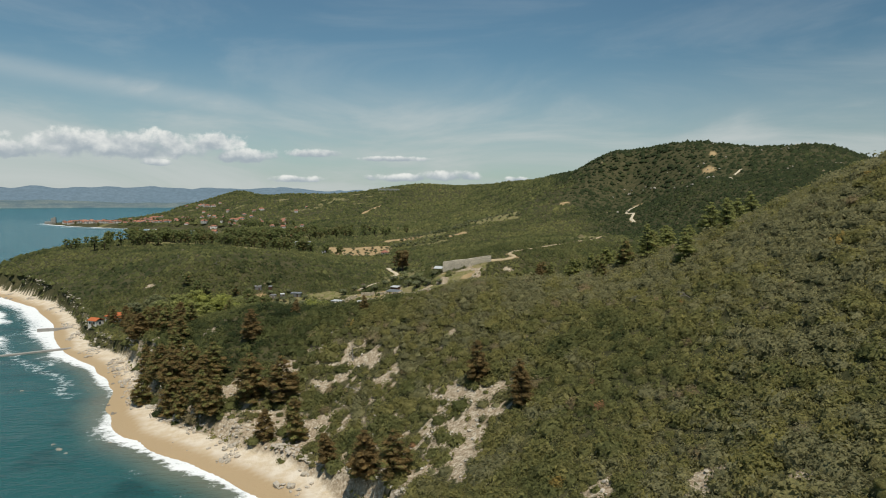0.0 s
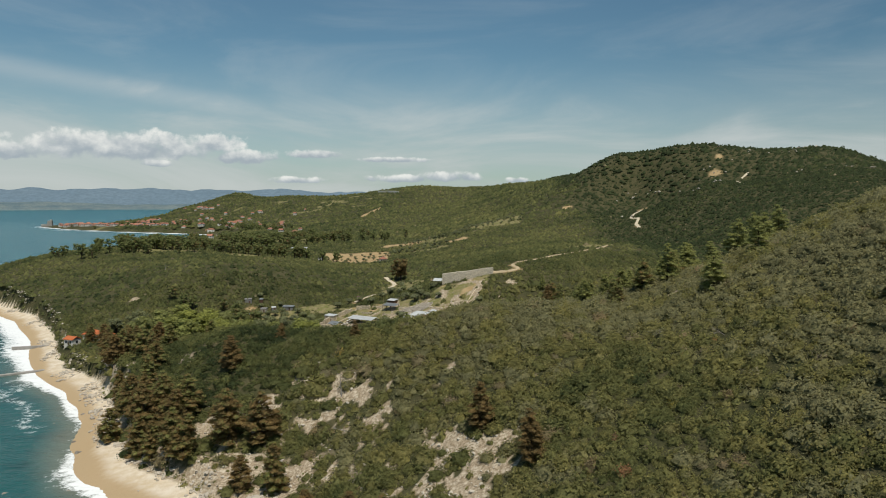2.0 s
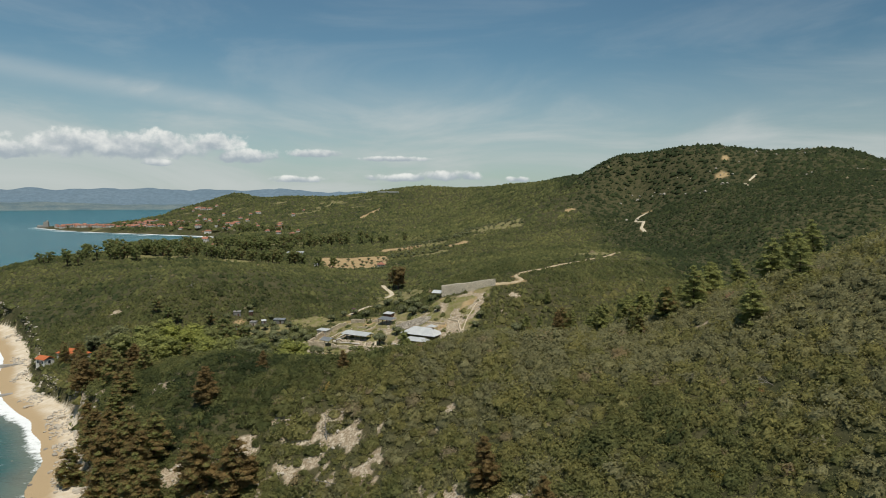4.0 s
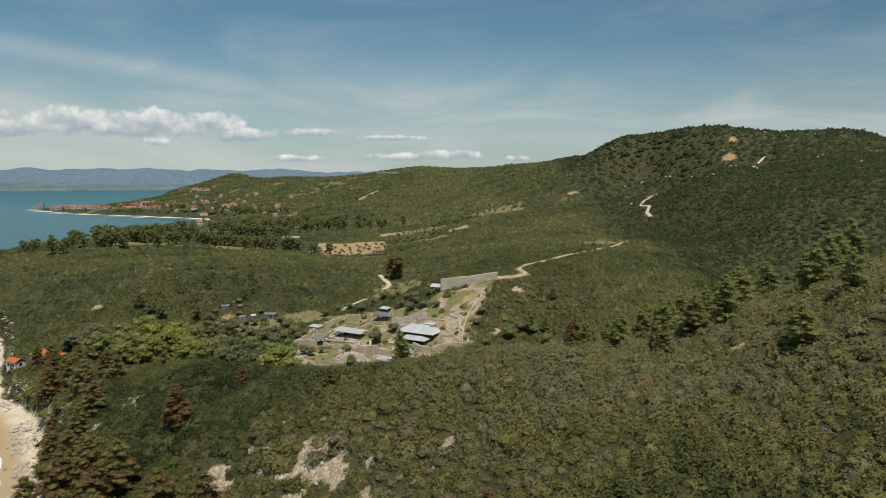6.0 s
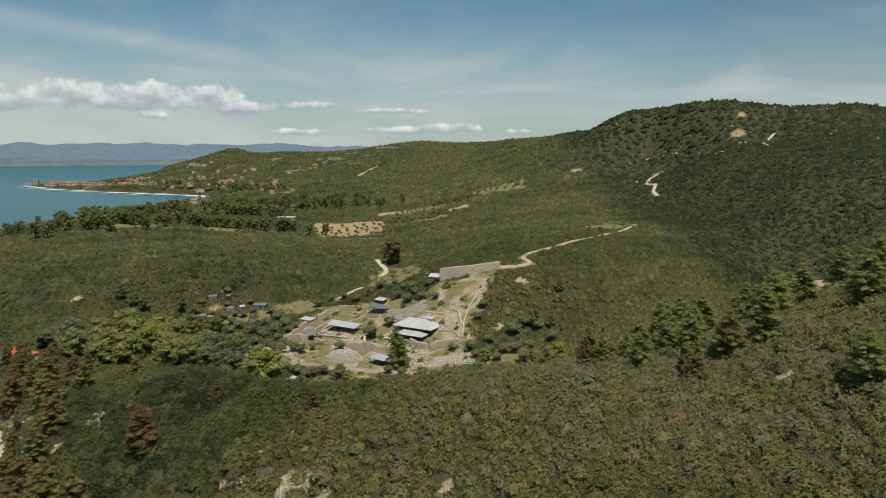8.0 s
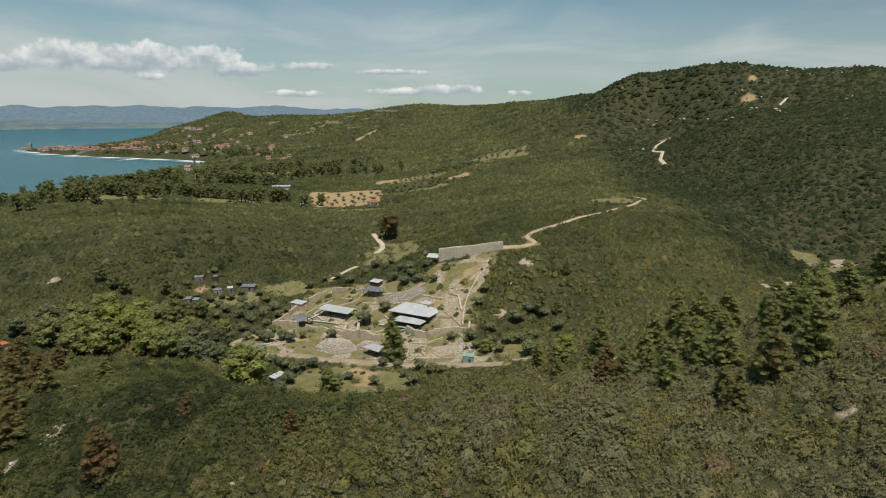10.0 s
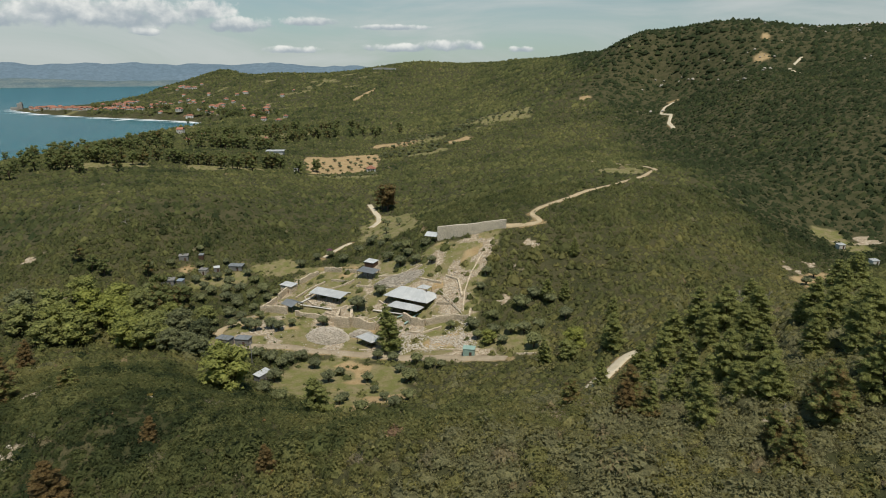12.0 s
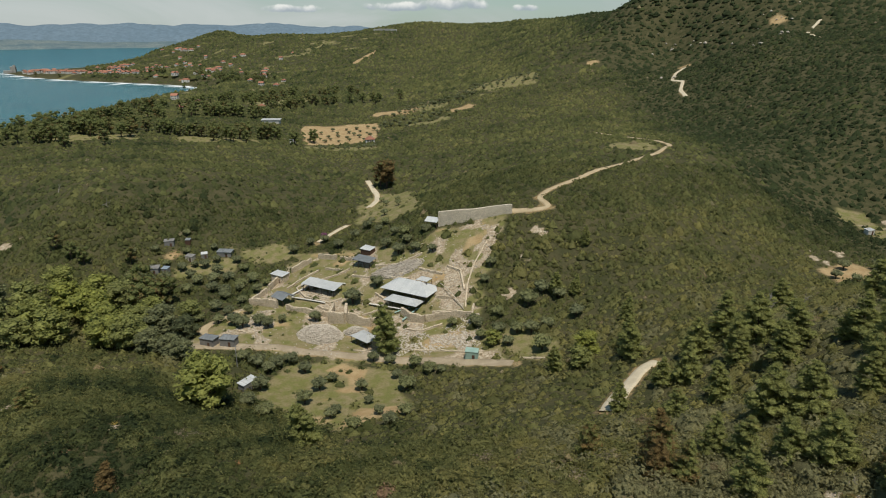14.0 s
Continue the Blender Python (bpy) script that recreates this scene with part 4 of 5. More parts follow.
def make_tree(name, parts_, leaves, label, category, bark=BARK):
    trunk, limbs, tri = parts_
    tree = thing(name, 0, 0, -900, 0, label, category)
    part("trunk", tubes(trunk, bark, "trunk", 7), tree)
    tagged(part("branchwork", tubes(limbs, bark, "branchwork", 3), tree), kind="stuff")
    crown = part("crown", faces_mesh("crown", tri[0], tri[1], leaves, True, tri[2]), tree)
    crown.color = (0.1, 0.5, 0, 1)
    return tree


PINES = [make_tree("pine_tree", pine_parts(400 + k, 14.0, w), NEEDLES, "dark green coast pine with layered boughs", "pine tree") for k, w in enumerate((5.2, 5.8, 4.8, 5.6, 4.6))]
BROAD = [make_tree("plane_tree", broad_parts(420 + k, 11.0, 5.6), LEAVES, "fresh yellow-green plane tree", "tree") for k in range(3)]
ROUND_PINES = [make_tree("stone_pine", broad_parts(440 + k, 11.0, 4.6, 11, 44, 0.24), NEEDLES, "dark round-topped pine in a grove", "pine tree") for k in range(3)]
OLIVES = [make_tree("olive_tree", ball_parts(430 + k, 4.6, 2.5), LEAVES, "grey-green rounded olive tree", "olive tree") for k in range(3)]
TREE_RNG = random.Random(5)


def set_tree(kinds, x, y, tall, base, rust=0.1, green=0.5, label="", group="", wide=1.0):
    """Plants a copy of one of the kinds, tall metres high; rust: how far its foliage has browned."""
    source = TREE_RNG.choice(kinds)
    s = tall / base
    place = pose(x, y, float(height(x, y)) - 0.15, TREE_RNG.uniform(-2.5, 2.5), TREE_RNG.uniform(-2.5, 2.5), TREE_RNG.uniform(0, 360)) @ Matrix.Diagonal((s * wide, s * wide, s, 1))
    tree = copy_thing(source, place)
    for child in tree.children:
        if child.name.startswith("crown"):
            child.color = (rust, green, 0, 1)
    tagged(tree, label, group=group)
    return tree


RUSTY = "coast pine with rust-brown salt-burnt boughs"
# on the bluff above the beach
for x, y, h, rust in [(-96, 224, 13, .45), (-90, 219, 12, .4), (-77.4, 211.5, 13, .45), (-65, 216, 15, .5), (-54, 214, 14, .55), (-55, 195.4, 9, .6), (-45, 193.5, 13, .4), (-32, 174.5, 9, .75), (-20, 160, 11, .7), (-82, 217, 12, .4),
                      (-74, 248, 11, .8), (-12, 152, 11, .5), (10, 180, 11, .7), (20, 162, 11, .75), (-97, 230, 14, .5), (-86, 223, 14, .5), (-101, 237, 12, .6),
                      (-92, 234, 13, .4), (-83, 230, 13, .35), (-176, 357, 11, .6), (-142, 299, 12, .7), (-109, 259, 12, .3), (-121, 266, 12, .55), (-116, 254, 12, .4), (-130, 281, 12, .5),
                      (-150, 312, 12, .6), (-160, 327, 11, .5), (-136, 302, 12, .5), (-125, 291, 12, .3), (-109, 246, 12, .5), (-168, 345, 11, .7), (-150, 331, 12, .5), (-128, 312, 11, .75), (-113, 275, 10, .35),
                      (-142, 345, 10, .8), (-105, 247, 11, .45), (-96, 242, 11, .3), (-60, 262, 6, .9), (-30, 245, 6, .85), (-85, 238, 7, .4),
                      (-192, 372, 9, .45), (-172, 352, 11, .4), (-166, 358, 11, .5), (-180, 366, 10, .4), (-158, 345, 12, .4), (-150, 322, 12, .3), (-140, 318, 12, .4), (-118, 282, 11, .5), (-114, 240, 11, .4), (-146, 306, 11, .5), (-170, 366, 9, .3), (-186, 362, 10, .5), (-118, 300, 9, .3), (-100, 300, 7, .2)]:
    set_tree(PINES, x, y, h * 1.08, 14, min(0.97, 0.24 + rust * 0.95), 0.6, RUSTY if rust > 0.4 else "", "pines on the bluff", 1.15)
# along the crest and in the side valley
for x, y, h, rust in [(75, 200, 10, .2), (97, 236, 12, .1), (111, 252, 13, .1), (118, 262, 14, .1), (128, 268, 15, .1), (93, 213, 11, .1), (55, 229, 7, .6), (61, 416, 8, .1),
                      (60, 344, 12, .05), (84, 333, 15, .1), (88, 321, 14, .1), (91, 308, 13, .1), (97.5, 300, 8, .1), (105, 297, 8, .05), (92.5, 266, 13, .1), (65, 267, 12, .15), (70, 264, 11, .1), (83, 268, 11, .2),
                      (66, 236, 9, .55), (78, 242, 10, .5), (41, 259, 9, .75), (52, 251, 9, .3), (37, 247, 8, .8), (40.7, 246, 8, .5), (62, 245, 9, .15), (66, 367, 9, .1),
                      (131, 300, 14, .05), (-30, 291, 13, .1), (130, 330, 13, .1), (135, 345, 12, .1), (110, 352, 10, .1), (46, 300, 8, .1),
                      (55, 224, 8, .55), (65, 232, 10, .5), (79, 312, 13, .05), (84, 300, 12, .1), (67, 293, 10, .1), (59, 338, 12, .05), (57, 247, 9, .15), (61, 243, 9, .1), (90, 262, 13, .1), (74, 234, 12, .2), (39, 253, 10, .6), (48, 240, 8, .3), (49, 255, 8, .1), (53, 393, 8, .05), (84, 256, 11, .1), (99, 297, 12, .1), (66, 311, 10, .1), (74, 326, 12, .05), (96, 285, 11, .15), (106, 275, 12, .1), (112, 306, 11, .05),
                      (52, 280, 8, .2), (60, 312, 9, .15), (30, 262, 7, .5), (46, 395, 9, .1), (37, 340, 9, .1)]:
    set_tree(PINES, x, y, h * 1.04, 14, rust, 0.6, "coast pine with browned outer boughs" if rust > 0.4 else "", "pines of the side valley", 1.12)
set_tree(PINES, -17.8, 371, 19, 14, 0.0, 0.5, "tall dark green pine standing among the ruins", wide=1.1)
# groves on the west headland and behind it
for cx, cy, n, sx, sy, h in [(-312, 660, 12, 18, 18, 12), (-316, 700, 12, 18, 16, 12), (-312, 742, 12, 20, 16, 12), (-352, 800, 10, 14, 40, 12), (-349, 890, 12, 25, 30, 12), (-258, 752, 10, 16, 12, 11), (-284, 715, 9, 14, 10, 11), (-205, 752, 14, 26, 16, 12),
                             (-160, 796, 11, 14, 9, 12), (-390, 1050, 14, 30, 22, 13), (-285, 945, 18, 28, 10, 13), (-295, 1160, 18, 40, 40, 13), (-190, 1060, 18, 32, 18, 12), (-185, 1205, 14, 36, 20, 13), (-240, 1080, 12, 24, 20, 12), (-232, 935, 10, 20, 9, 12),
                             (-38, 590, 4, 3, 3, 15), (-380, 690, 5, 10, 22, 9), (-410, 760, 6, 12, 40, 9), (-118, 415, 7, 10, 8, 12), (-160, 440, 4, 10, 5, 8), (-1000, 2090, 16, 90, 40, 11), (-760, 1960, 14, 60, 40, 11), (-480, 1640, 14, 50, 60, 12), (-560, 1780, 10, 50, 30, 12), (-454, 1697, 12, 50, 40, 12), (-120, 1090, 10, 30, 12, 11)]:
    for _ in range(n):
        warm = 0.75 if (cx, cy) == (-38, 590) else TREE_RNG.choice((0.1, 0.2, 0.35, 0.5))
        set_tree(ROUND_PINES, cx + TREE_RNG.gauss(0, sx), cy + TREE_RNG.gauss(0, sy), h * TREE_RNG.uniform(0.95, 1.4), 11, warm, 0.3, "", "pine groves", 1.05)
# plane trees in the stream bed
for x, y, h, g in [(-64, 322, 14, .9), (-154, 386, 12, .85), (-148, 401, 13, .95), (-142, 413, 12, .9), (-109, 369, 11, .8), (-93, 379, 8, .2), (-114, 398, 9, .85), (-124, 382, 12, .9), (-136, 394, 13, .95), (-166, 402, 12, .8),
                   (-160, 416, 11, .85), (-131, 409, 11, .75), (-105, 386, 10, .5), (-141, 376, 12, .85), (-171, 386, 11, .75), (-119, 372, 11, .9), (-180, 402, 10, .6), (-128, 425, 8, .3), (-98, 396, 8, .8), (-100, 364, 8, .55),
                   (-92, 362, 7, .5), (-86, 358, 7, .5), (20, 368, 5, .9), (49, 350, 7, .95), (45, 340, 6, .8), (-152, 372, 10, .8), (-188, 392, 8, .5), (-116, 388, 10, .8)]:
    set_tree(BROAD, x, y, h * 1.12, 11, 0.0, g, "" if g > 0.6 else "darker green broad-leaved tree by the stream bed", "stream bed trees", 1.22)
# olives in the grove, round the ruins and on the west terraces
for x, y, h in [(-44, 355, 4.5), (-37, 343.5, 4.5), (-23.6, 344, 4.2), (-29, 328, 3.5), (-39.5, 333.6, 4.5), (-22, 364, 4), (-9, 342.7, 5), (-12, 316, 4), (-22, 315, 4), (-30.2, 324.8, 3.2), (-35, 407, 6.5), (-26, 417, 5), (-48.3, 395, 4.6),
                (-74.5, 387, 5), (-68.6, 389.5, 5), (-79, 390.5, 5), (-18, 436.5, 5.5), (-10, 434, 5), (-2.6, 429.4, 4.5), (-76.7, 402, 4.5), (-49, 461, 5), (-58, 472, 4.5), (5.7, 383.3, 4), (15, 380, 5), (-65, 387.5, 4.6),
                (-60.4, 391.8, 4.2), (-84, 435, 5), (-96, 438, 5), (-103, 438, 5), (-110, 436, 5), (-94, 425, 5), (-111, 425.5, 5), (-120, 428, 5), (-65, 471, 4.5), (-72, 463, 5), (-28, 481, 4.5), (-14.6, 444, 5), (-21, 458, 4.5),
                (-37, 482, 5), (-60, 355.5, 5.5), (-55.7, 352.6, 5), (-54, 357.4, 5), (-16, 362, 4), (-7, 359, 5), (-2, 353, 4.5), (-55, 340.7, 5), (-54.8, 328, 5), (-48, 321.5, 5), (2, 352, 4), (-66, 359, 4.5), (-50, 361, 5),
                (16, 372.5, 4), (23, 385, 5), (29, 373, 5), (34, 372, 5), (22, 374.5, 4.5), (36, 359, 6), (40, 374, 5), (25, 366, 4.5), (51, 378, 5.5), (35, 390, 6), (41, 396, 6), (47, 392, 5.5), (19, 404, 4), (22, 412, 4), (14, 383, 4),
                (-88, 430, 5), (-104, 446, 5), (-92, 448, 5), (-126, 440, 5), (-140, 436, 5), (-100, 428, 5), (-116, 444, 5), (-122, 450, 4.5), (-112, 452, 4.5), (-98, 456, 4.5), (-146, 452, 4.5), (-30, 470, 4.5), (-42, 470, 4.5),
                (-24, 446, 5), (-6, 446, 5), (-16, 452, 5), (-36, 490, 4), (-30, 500, 4), (-24, 520, 3.5), (-32, 530, 3.5), (-26, 540, 3.5), (-36, 545, 3.5), (154, 396, 4.2), (162, 405, 4.2), (168, 394, 4.2), (174, 403, 4.2), (158, 390, 4),
                (-86, 393, 4.5), (-84.5, 402, 4.6), (-83, 414, 4.4), (-79, 424, 4.4), (-92, 408, 4.6), (-95, 396, 5), (-92, 420, 4.8), (-88, 428, 4.6), (-77, 431, 4), (-130, 452, 4), (-124, 462, 4.4), (-138, 459, 4), (-112, 467, 4), (-117, 453, 4), (-128, 475, 4), (-108, 457, 4), (-13, 352, 3.6), (-34, 350, 3.4), (-20, 335, 3), (-16, 326, 3.6), (-8, 322, 4)]:
    set_tree(OLIVES, x, y, h * TREE_RNG.uniform(0.95, 1.25), 4.6, 0.0, TREE_RNG.uniform(0.4, 0.68), "", "olive trees", 1.08)
# young trees in rows on the ploughed field and on the terraces beyond
for ox, oy, ax, ay, bx, by, n, m, h in [(-146, 800, 13, 3, 6, 19, 6, 5, 4), (-112, 748, 12, -1, 3, 9, 5, 2, 4), (-40, 862, 11, 8, -9, 12, 6, 4, 4.5), (-60, 945, 12, 5, 6, 13, 8, 4, 5), (25, 1036, 13, 1, 4, 14, 8, 5, 4.5)]:
    for i in range(n):
        for k in range(m):
            set_tree(OLIVES, ox + ax * i + bx * k + TREE_RNG.gauss(0, 1.2), oy + ay * i + by * k + TREE_RNG.gauss(0, 1.5), h * TREE_RNG.uniform(0.7, 1.2), 4.6, 0, TREE_RNG.uniform(0.2, 0.5), "small olive tree planted in a row", "planted rows", 1.2)
blossom = set_tree(OLIVES, -59, 477, 4.0, 4.6, 0, 0.5, "pink-flowering judas tree beside the path")
for child in blossom.children:
    if child.name.startswith("crown"):
        child.data = child.data.copy()
        child.data.materials[0] = PINKBLOOM


def dead_tree(x, y, tall, seed, lying=0.0, turn=0.0):
    r = random.Random(seed)
    tree = thing("dead_tree", x, y, None, turn, "bleached grey dead tree with bare branches", "dead tree", "dead trees")
    up = Matrix.Rotation(lying, 3, "X")
    trunk = [(0.03 * tall * math.sin(3 * f), 0, tall * f - 0.3, 0.02 * tall * (1.1 - f)) for f in (0, 0.25, 0.5, 0.75, 1)]
    arms = []
    for k in range(9):
        f, a = r.uniform(0.25, 0.95), r.uniform(0, 6.28)
        q = tall * r.uniform(0.2, 0.42) * (1.2 - f)
        p0 = Vector((0, 0, tall * f))
        p1 = p0 + Vector((math.cos(a) * q * 0.6, math.sin(a) * q * 0.6, q * 0.4))
        p2 = p1 + Vector((math.cos(a + 0.4) * q * 0.6, math.sin(a + 0.4) * q * 0.6, q * 0.5))
        arms.append([(*p0, 0.008 * tall), (*p1, 0.006 * tall), (*p2, 0.002 * tall)])
    part("trunk", tubes([[(*(up @ Vector(p[:3])), p[3]) for p in trunk]], DEADWOOD, "trunk", 6), tree)
    for arm in arms:
        part("branch", tubes([[(*(up @ Vector(p[:3])), p[3]) for p in arm]], DEADWOOD, "branch", 4), tree)


for k, (x, y, h, lying, turn) in enumerate([(-31, 221, 8, 0.25, 200), (54.4, 188.8, 4.5, 0.9, 30), (74, 191, 6, 1.3, 110), (66, 172, 5, 1.1, 300), (60, 239, 4.5, 0.8, 10), (-62, 224, 7, 1.3, 250), (-18, 212, 6, 1.35, 70),
                                            (-171, 478, 9, 1.2, 60), (-205, 500, 8, 1.1, 200), (104, 330, 9, 0.1, 0), (97, 336, 10, 0.12, 90), (-26, 206, 6, 1.3, 280), (-45, 226, 6, 1.25, 240), (112, 290, 6, 1.3, 40)]):
    dead_tree(x, y, h, 500 + k, lying, turn)
for source in PINES + ROUND_PINES + BROAD + OLIVES:
    for o in (*source.children_recursive, source):
        bpy.data.objects.remove(o)

# ---------------------------------------------------------------- the ruins and their shelters
def box_mesh(name, size, material, at=(0, 0, 0), bevel=0.02):
    bm = bmesh.new()
    bmesh.ops.create_cube(bm, size=1, matrix=Matrix.Translation(at) @ Matrix.Diagonal((*size, 1)))
    if bevel:
        bmesh.ops.bevel(bm, geom=bm.edges[:], offset=min(bevel, min(size) * 0.2), segments=1, affect="EDGES")
    return bm_mesh(name, bm, material)


def bm_mesh(name, bm, material):
    me = bpy.data.meshes.new(name)
    bm.to_mesh(me)
    bm.free()
    me.materials.append(material)
    return me


def roof_mesh(name, long, deep, rise, kind, material, thick=0.12):
    """A sheet roof over its eaves' plane: 'hip', 'gable' or 'lean' (high at the back). Returns its mesh and the lines of its seams."""
    a, b = long / 2, deep / 2
    if kind == "lean":
        top = [(-a, -b, 0), (a, -b, 0), (a, b, rise), (-a, b, rise)]
        faces = [(0, 1, 2, 3)]
    elif kind == "gable":
        top = [(-a, -b, 0), (a, -b, 0), (a, b, 0), (-a, b, 0), (-a, 0, rise), (a, 0, rise)]
        faces = [(0, 1, 5, 4), (2, 3, 4, 5)]
    else:
        q = max(a - b * 0.95, 0.05)
        top = [(-a, -b, 0), (a, -b, 0), (a, b, 0), (-a, b, 0), (-q, 0, rise), (q, 0, rise)]
        faces = [(0, 1, 5, 4), (1, 2, 5), (2, 3, 4, 5), (3, 0, 4)]
    bm = bmesh.new()
    vs = [bm.verts.new(p) for p in top]
    under = [bm.verts.new((p[0], p[1], p[2] - thick)) for p in top]
    for f in faces:
        bm.faces.new([vs[i] for i in f])
        bm.faces.new([under[i] for i in reversed(f)])
    rim = [0, 1, 2, 3] if kind != "gable" else [0, 1, 5, 2, 3, 4]
    for i, k in zip(rim, rim[1:] + rim[:1]):
        bm.faces.new((vs[k], vs[i], under[i], under[k]))

    def top_at(x, y):
        if kind == "lean":
            return rise * (y + b) / deep
        side = (b - abs(y)) / b * rise
        if kind == "hip":
            side = min(side, (a - abs(x)) / (a - q) * rise)
        return side
    seams = []
    n = max(3, int(long / 1.3))
    for i in range(1, n):
        x = -a + long * i / n
        for lo, hi in (((-b, b),) if kind == "lean" else ((-b, 0), (b, 0))):
            reach_ = hi
            if kind == "hip" and abs(x) > q:
                reach_ = lo * (abs(x) - q) / (a - q)
            if abs(reach_ - lo) < 0.2:
                continue
            z0, z1 = top_at(x, lo), top_at(x, reach_)
            seams.append((Vector((x, lo, z0)), Vector((x, reach_, z1))))
    return bm_mesh(name, bm, material), seams


def shelter(name, x, y, turn, long, deep, eaves, rise, kind, roof_mat, label, walls=None, posts=True, wall_high=None):
    """A roof on posts over the ruins, or on walls; eaves: height over the sea."""
    lowest = float(min(height(x + dx, y + dy) for dx in (-deep / 2, 0, deep / 2) for dy in (-deep / 2, 0, deep / 2)))
    s = thing(name, x, y, lowest, turn, label, "shelter" if posts else "hut", "huts and shelters")
    up = eaves - lowest
    me, seams = roof_mesh("roof", long, deep, rise, kind, roof_mat)
    roof = part("roof", me, s, m=Matrix.Translation((0, 0, up)))
    for p, q in seams:
        d = q - p
        part("seam", box_mesh("seam", (0.09, d.length, 0.09), roof_mat, bevel=0), roof, m=Matrix.Translation((p + q) / 2 + Vector((0, 0, 0.05))) @ Matrix.Rotation(math.atan2(d.z, d.y), 4, "X"))
    for sy in (-1, 1):
        high = rise if kind == "lean" and sy > 0 else 0
        part("beam", box_mesh("beam", (long * 0.95, 0.16, 0.2), BROWNWOOD), s, m=Matrix.Translation((0, sy * deep * 0.43, up + high * 0.93 - 0.22)))
    if posts:
        n = max(2, round(long / 3.6))
        for i in range(n + 1):
            for sy in (-1, 1):
                high = rise if kind == "lean" and sy > 0 else 0
                tall = up + high * 0.93 - 0.25 + 0.6
                part("post", box_mesh("post", (0.17, 0.17, tall), BROWNWOOD), s, m=Matrix.Translation((-long * 0.46 + long * 0.92 * i / n, sy * deep * 0.43, tall / 2 - 0.6)))
    if walls:
        h = wall_high or up
        for wx, wy, lx, ly in ((0, -deep * 0.42, long * 0.88, 0.25), (0, deep * 0.42, long * 0.88, 0.25), (-long * 0.44, 0, 0.25, deep * 0.84), (long * 0.44, 0, 0.25, deep * 0.84)):
            part("wall", box_mesh("wall", (lx, ly, h + 0.6), walls), s, m=Matrix.Translation((wx, wy, h / 2 - 0.32)))
        part("door", box_mesh("door", (0.95, 0.06, 1.95), BROWNWOOD), s, m=Matrix.Translation((long * 0.15, -deep * 0.42 - 0.15, 1.0)))
    return s


shelter("church_shelter", -11.0, 409.6, -29, 22.5, 12.6, 14.2, 3.4, "hip", SHEET, "large zinc sheet hip roof on timber posts over a ruined church", walls=None)
shelter("porch_shelter", -13.6, 401.6, -29, 15.5, 6.6, 11.8, 1.7, "hip", SHEET, "lower zinc sheet roof on timber posts before the church")
shelter("roof_lantern", -5.6, 409.4, -30, 5.2, 4.4, 18.0, 1.0, "hip", SHEET, "small raised zinc roof above the church shelter")
shelter("long_shelter", -49.8, 419.4, -29, 18.0, 6.2, 11.5, 1.1, "lean", SHEET, "long zinc sheet lean-to over excavated walls")
shelter("dark_shelter", -64.4, 410.2, -38, 7.6, 6.8, 10.2, 1.4, "gable", DARKSHEET, "dark sheet roof over a corner of the ruins", walls=None)
shelter("gate_house", -71.6, 434.4, -30, 7.6, 4.8, 11.0, 0.5, "lean", SHEET, "stone hut with a zinc roof on the old wall", walls=RUINSTONE, posts=False)
shelter("upper_shelter", -33.4, 435.6, -33, 10.2, 5.0, 17.3, 1.0, "lean", DARKSHEET, "open dark shelter on the upper terrace")
shelter("watch_hut", -33.0, 446.6, -33, 6.2, 4.4, 18.9, 0.7, "lean", SHEET, "small hut with a zinc roof above the ruins", walls=BROWNWOOD, posts=False)
shelter("pine_shelter", -26.4, 377.6, -42, 9.4, 6.6, 7.6, 1.5, "hip", SHEET, "zinc sheet shelter beside the tall pine")
shelter("awning", -3.0, 448.2, -24, 6.4, 3.4, 31.6, 1.5, "lean", SHEET, "zinc awning beside the masonry wall", walls=None)
shelter("ticket_hut", -82.2, 372.6, -18, 6.2, 4.2, 9.9, 1.0, "hip", DARKSHEET, "grey board hut with a dark hipped roof by the track", walls=GREYBOARD, posts=False)
shelter("ticket_hut", -75.0, 372.4, -8, 6.0, 4.2, 9.9, 1.0, "hip", DARKSHEET, "grey board hut with a dark hipped roof by the track", walls=GREYBOARD, posts=False)
shelter("tool_shed", -58.7, 340.2, 62, 6.2, 2.9, 10.6, 0.4, "lean", SHEET, "narrow grey metal shed below the track", walls=GREYBOARD, posts=False)
shelter("green_cabin", 12.4, 361.0, -12, 4.6, 3.0, 10.4, 0.3, "lean", GREENPAINT, "pale green metal cabin beside the track", walls=GREENPAINT, posts=False)
for x, y, turn, a, b, roof_mat, wall in [(-134.5, 446, 10, 8, 5, GREYBOARD, GREYBOARD), (-121, 458, -15, 5.5, 3.6, GREYBOARD, STONE), (-105.5, 463, -6, 9.5, 5, DARKSHEET, GREYBOARD), (-129, 447.5, -10, 4, 3.6, BLUETARP, GREYBOARD),
                                         (-134, 466.5, 15, 6, 4, GREYBOARD, GREYBOARD), (-115, 460.5, 20, 3.8, 3, SHEET, GREYBOARD), (-126, 470, 0, 3.2, 3, DARKSHEET, BROWNWOOD)]:
    shelter("farm_hut", x, y, turn, 0.82 * a, 0.82 * b, float(height(x, y)) + 2.1, 0.5, "lean", roof_mat, "low farm hut with a sheet roof among olives", walls=wall, posts=False)


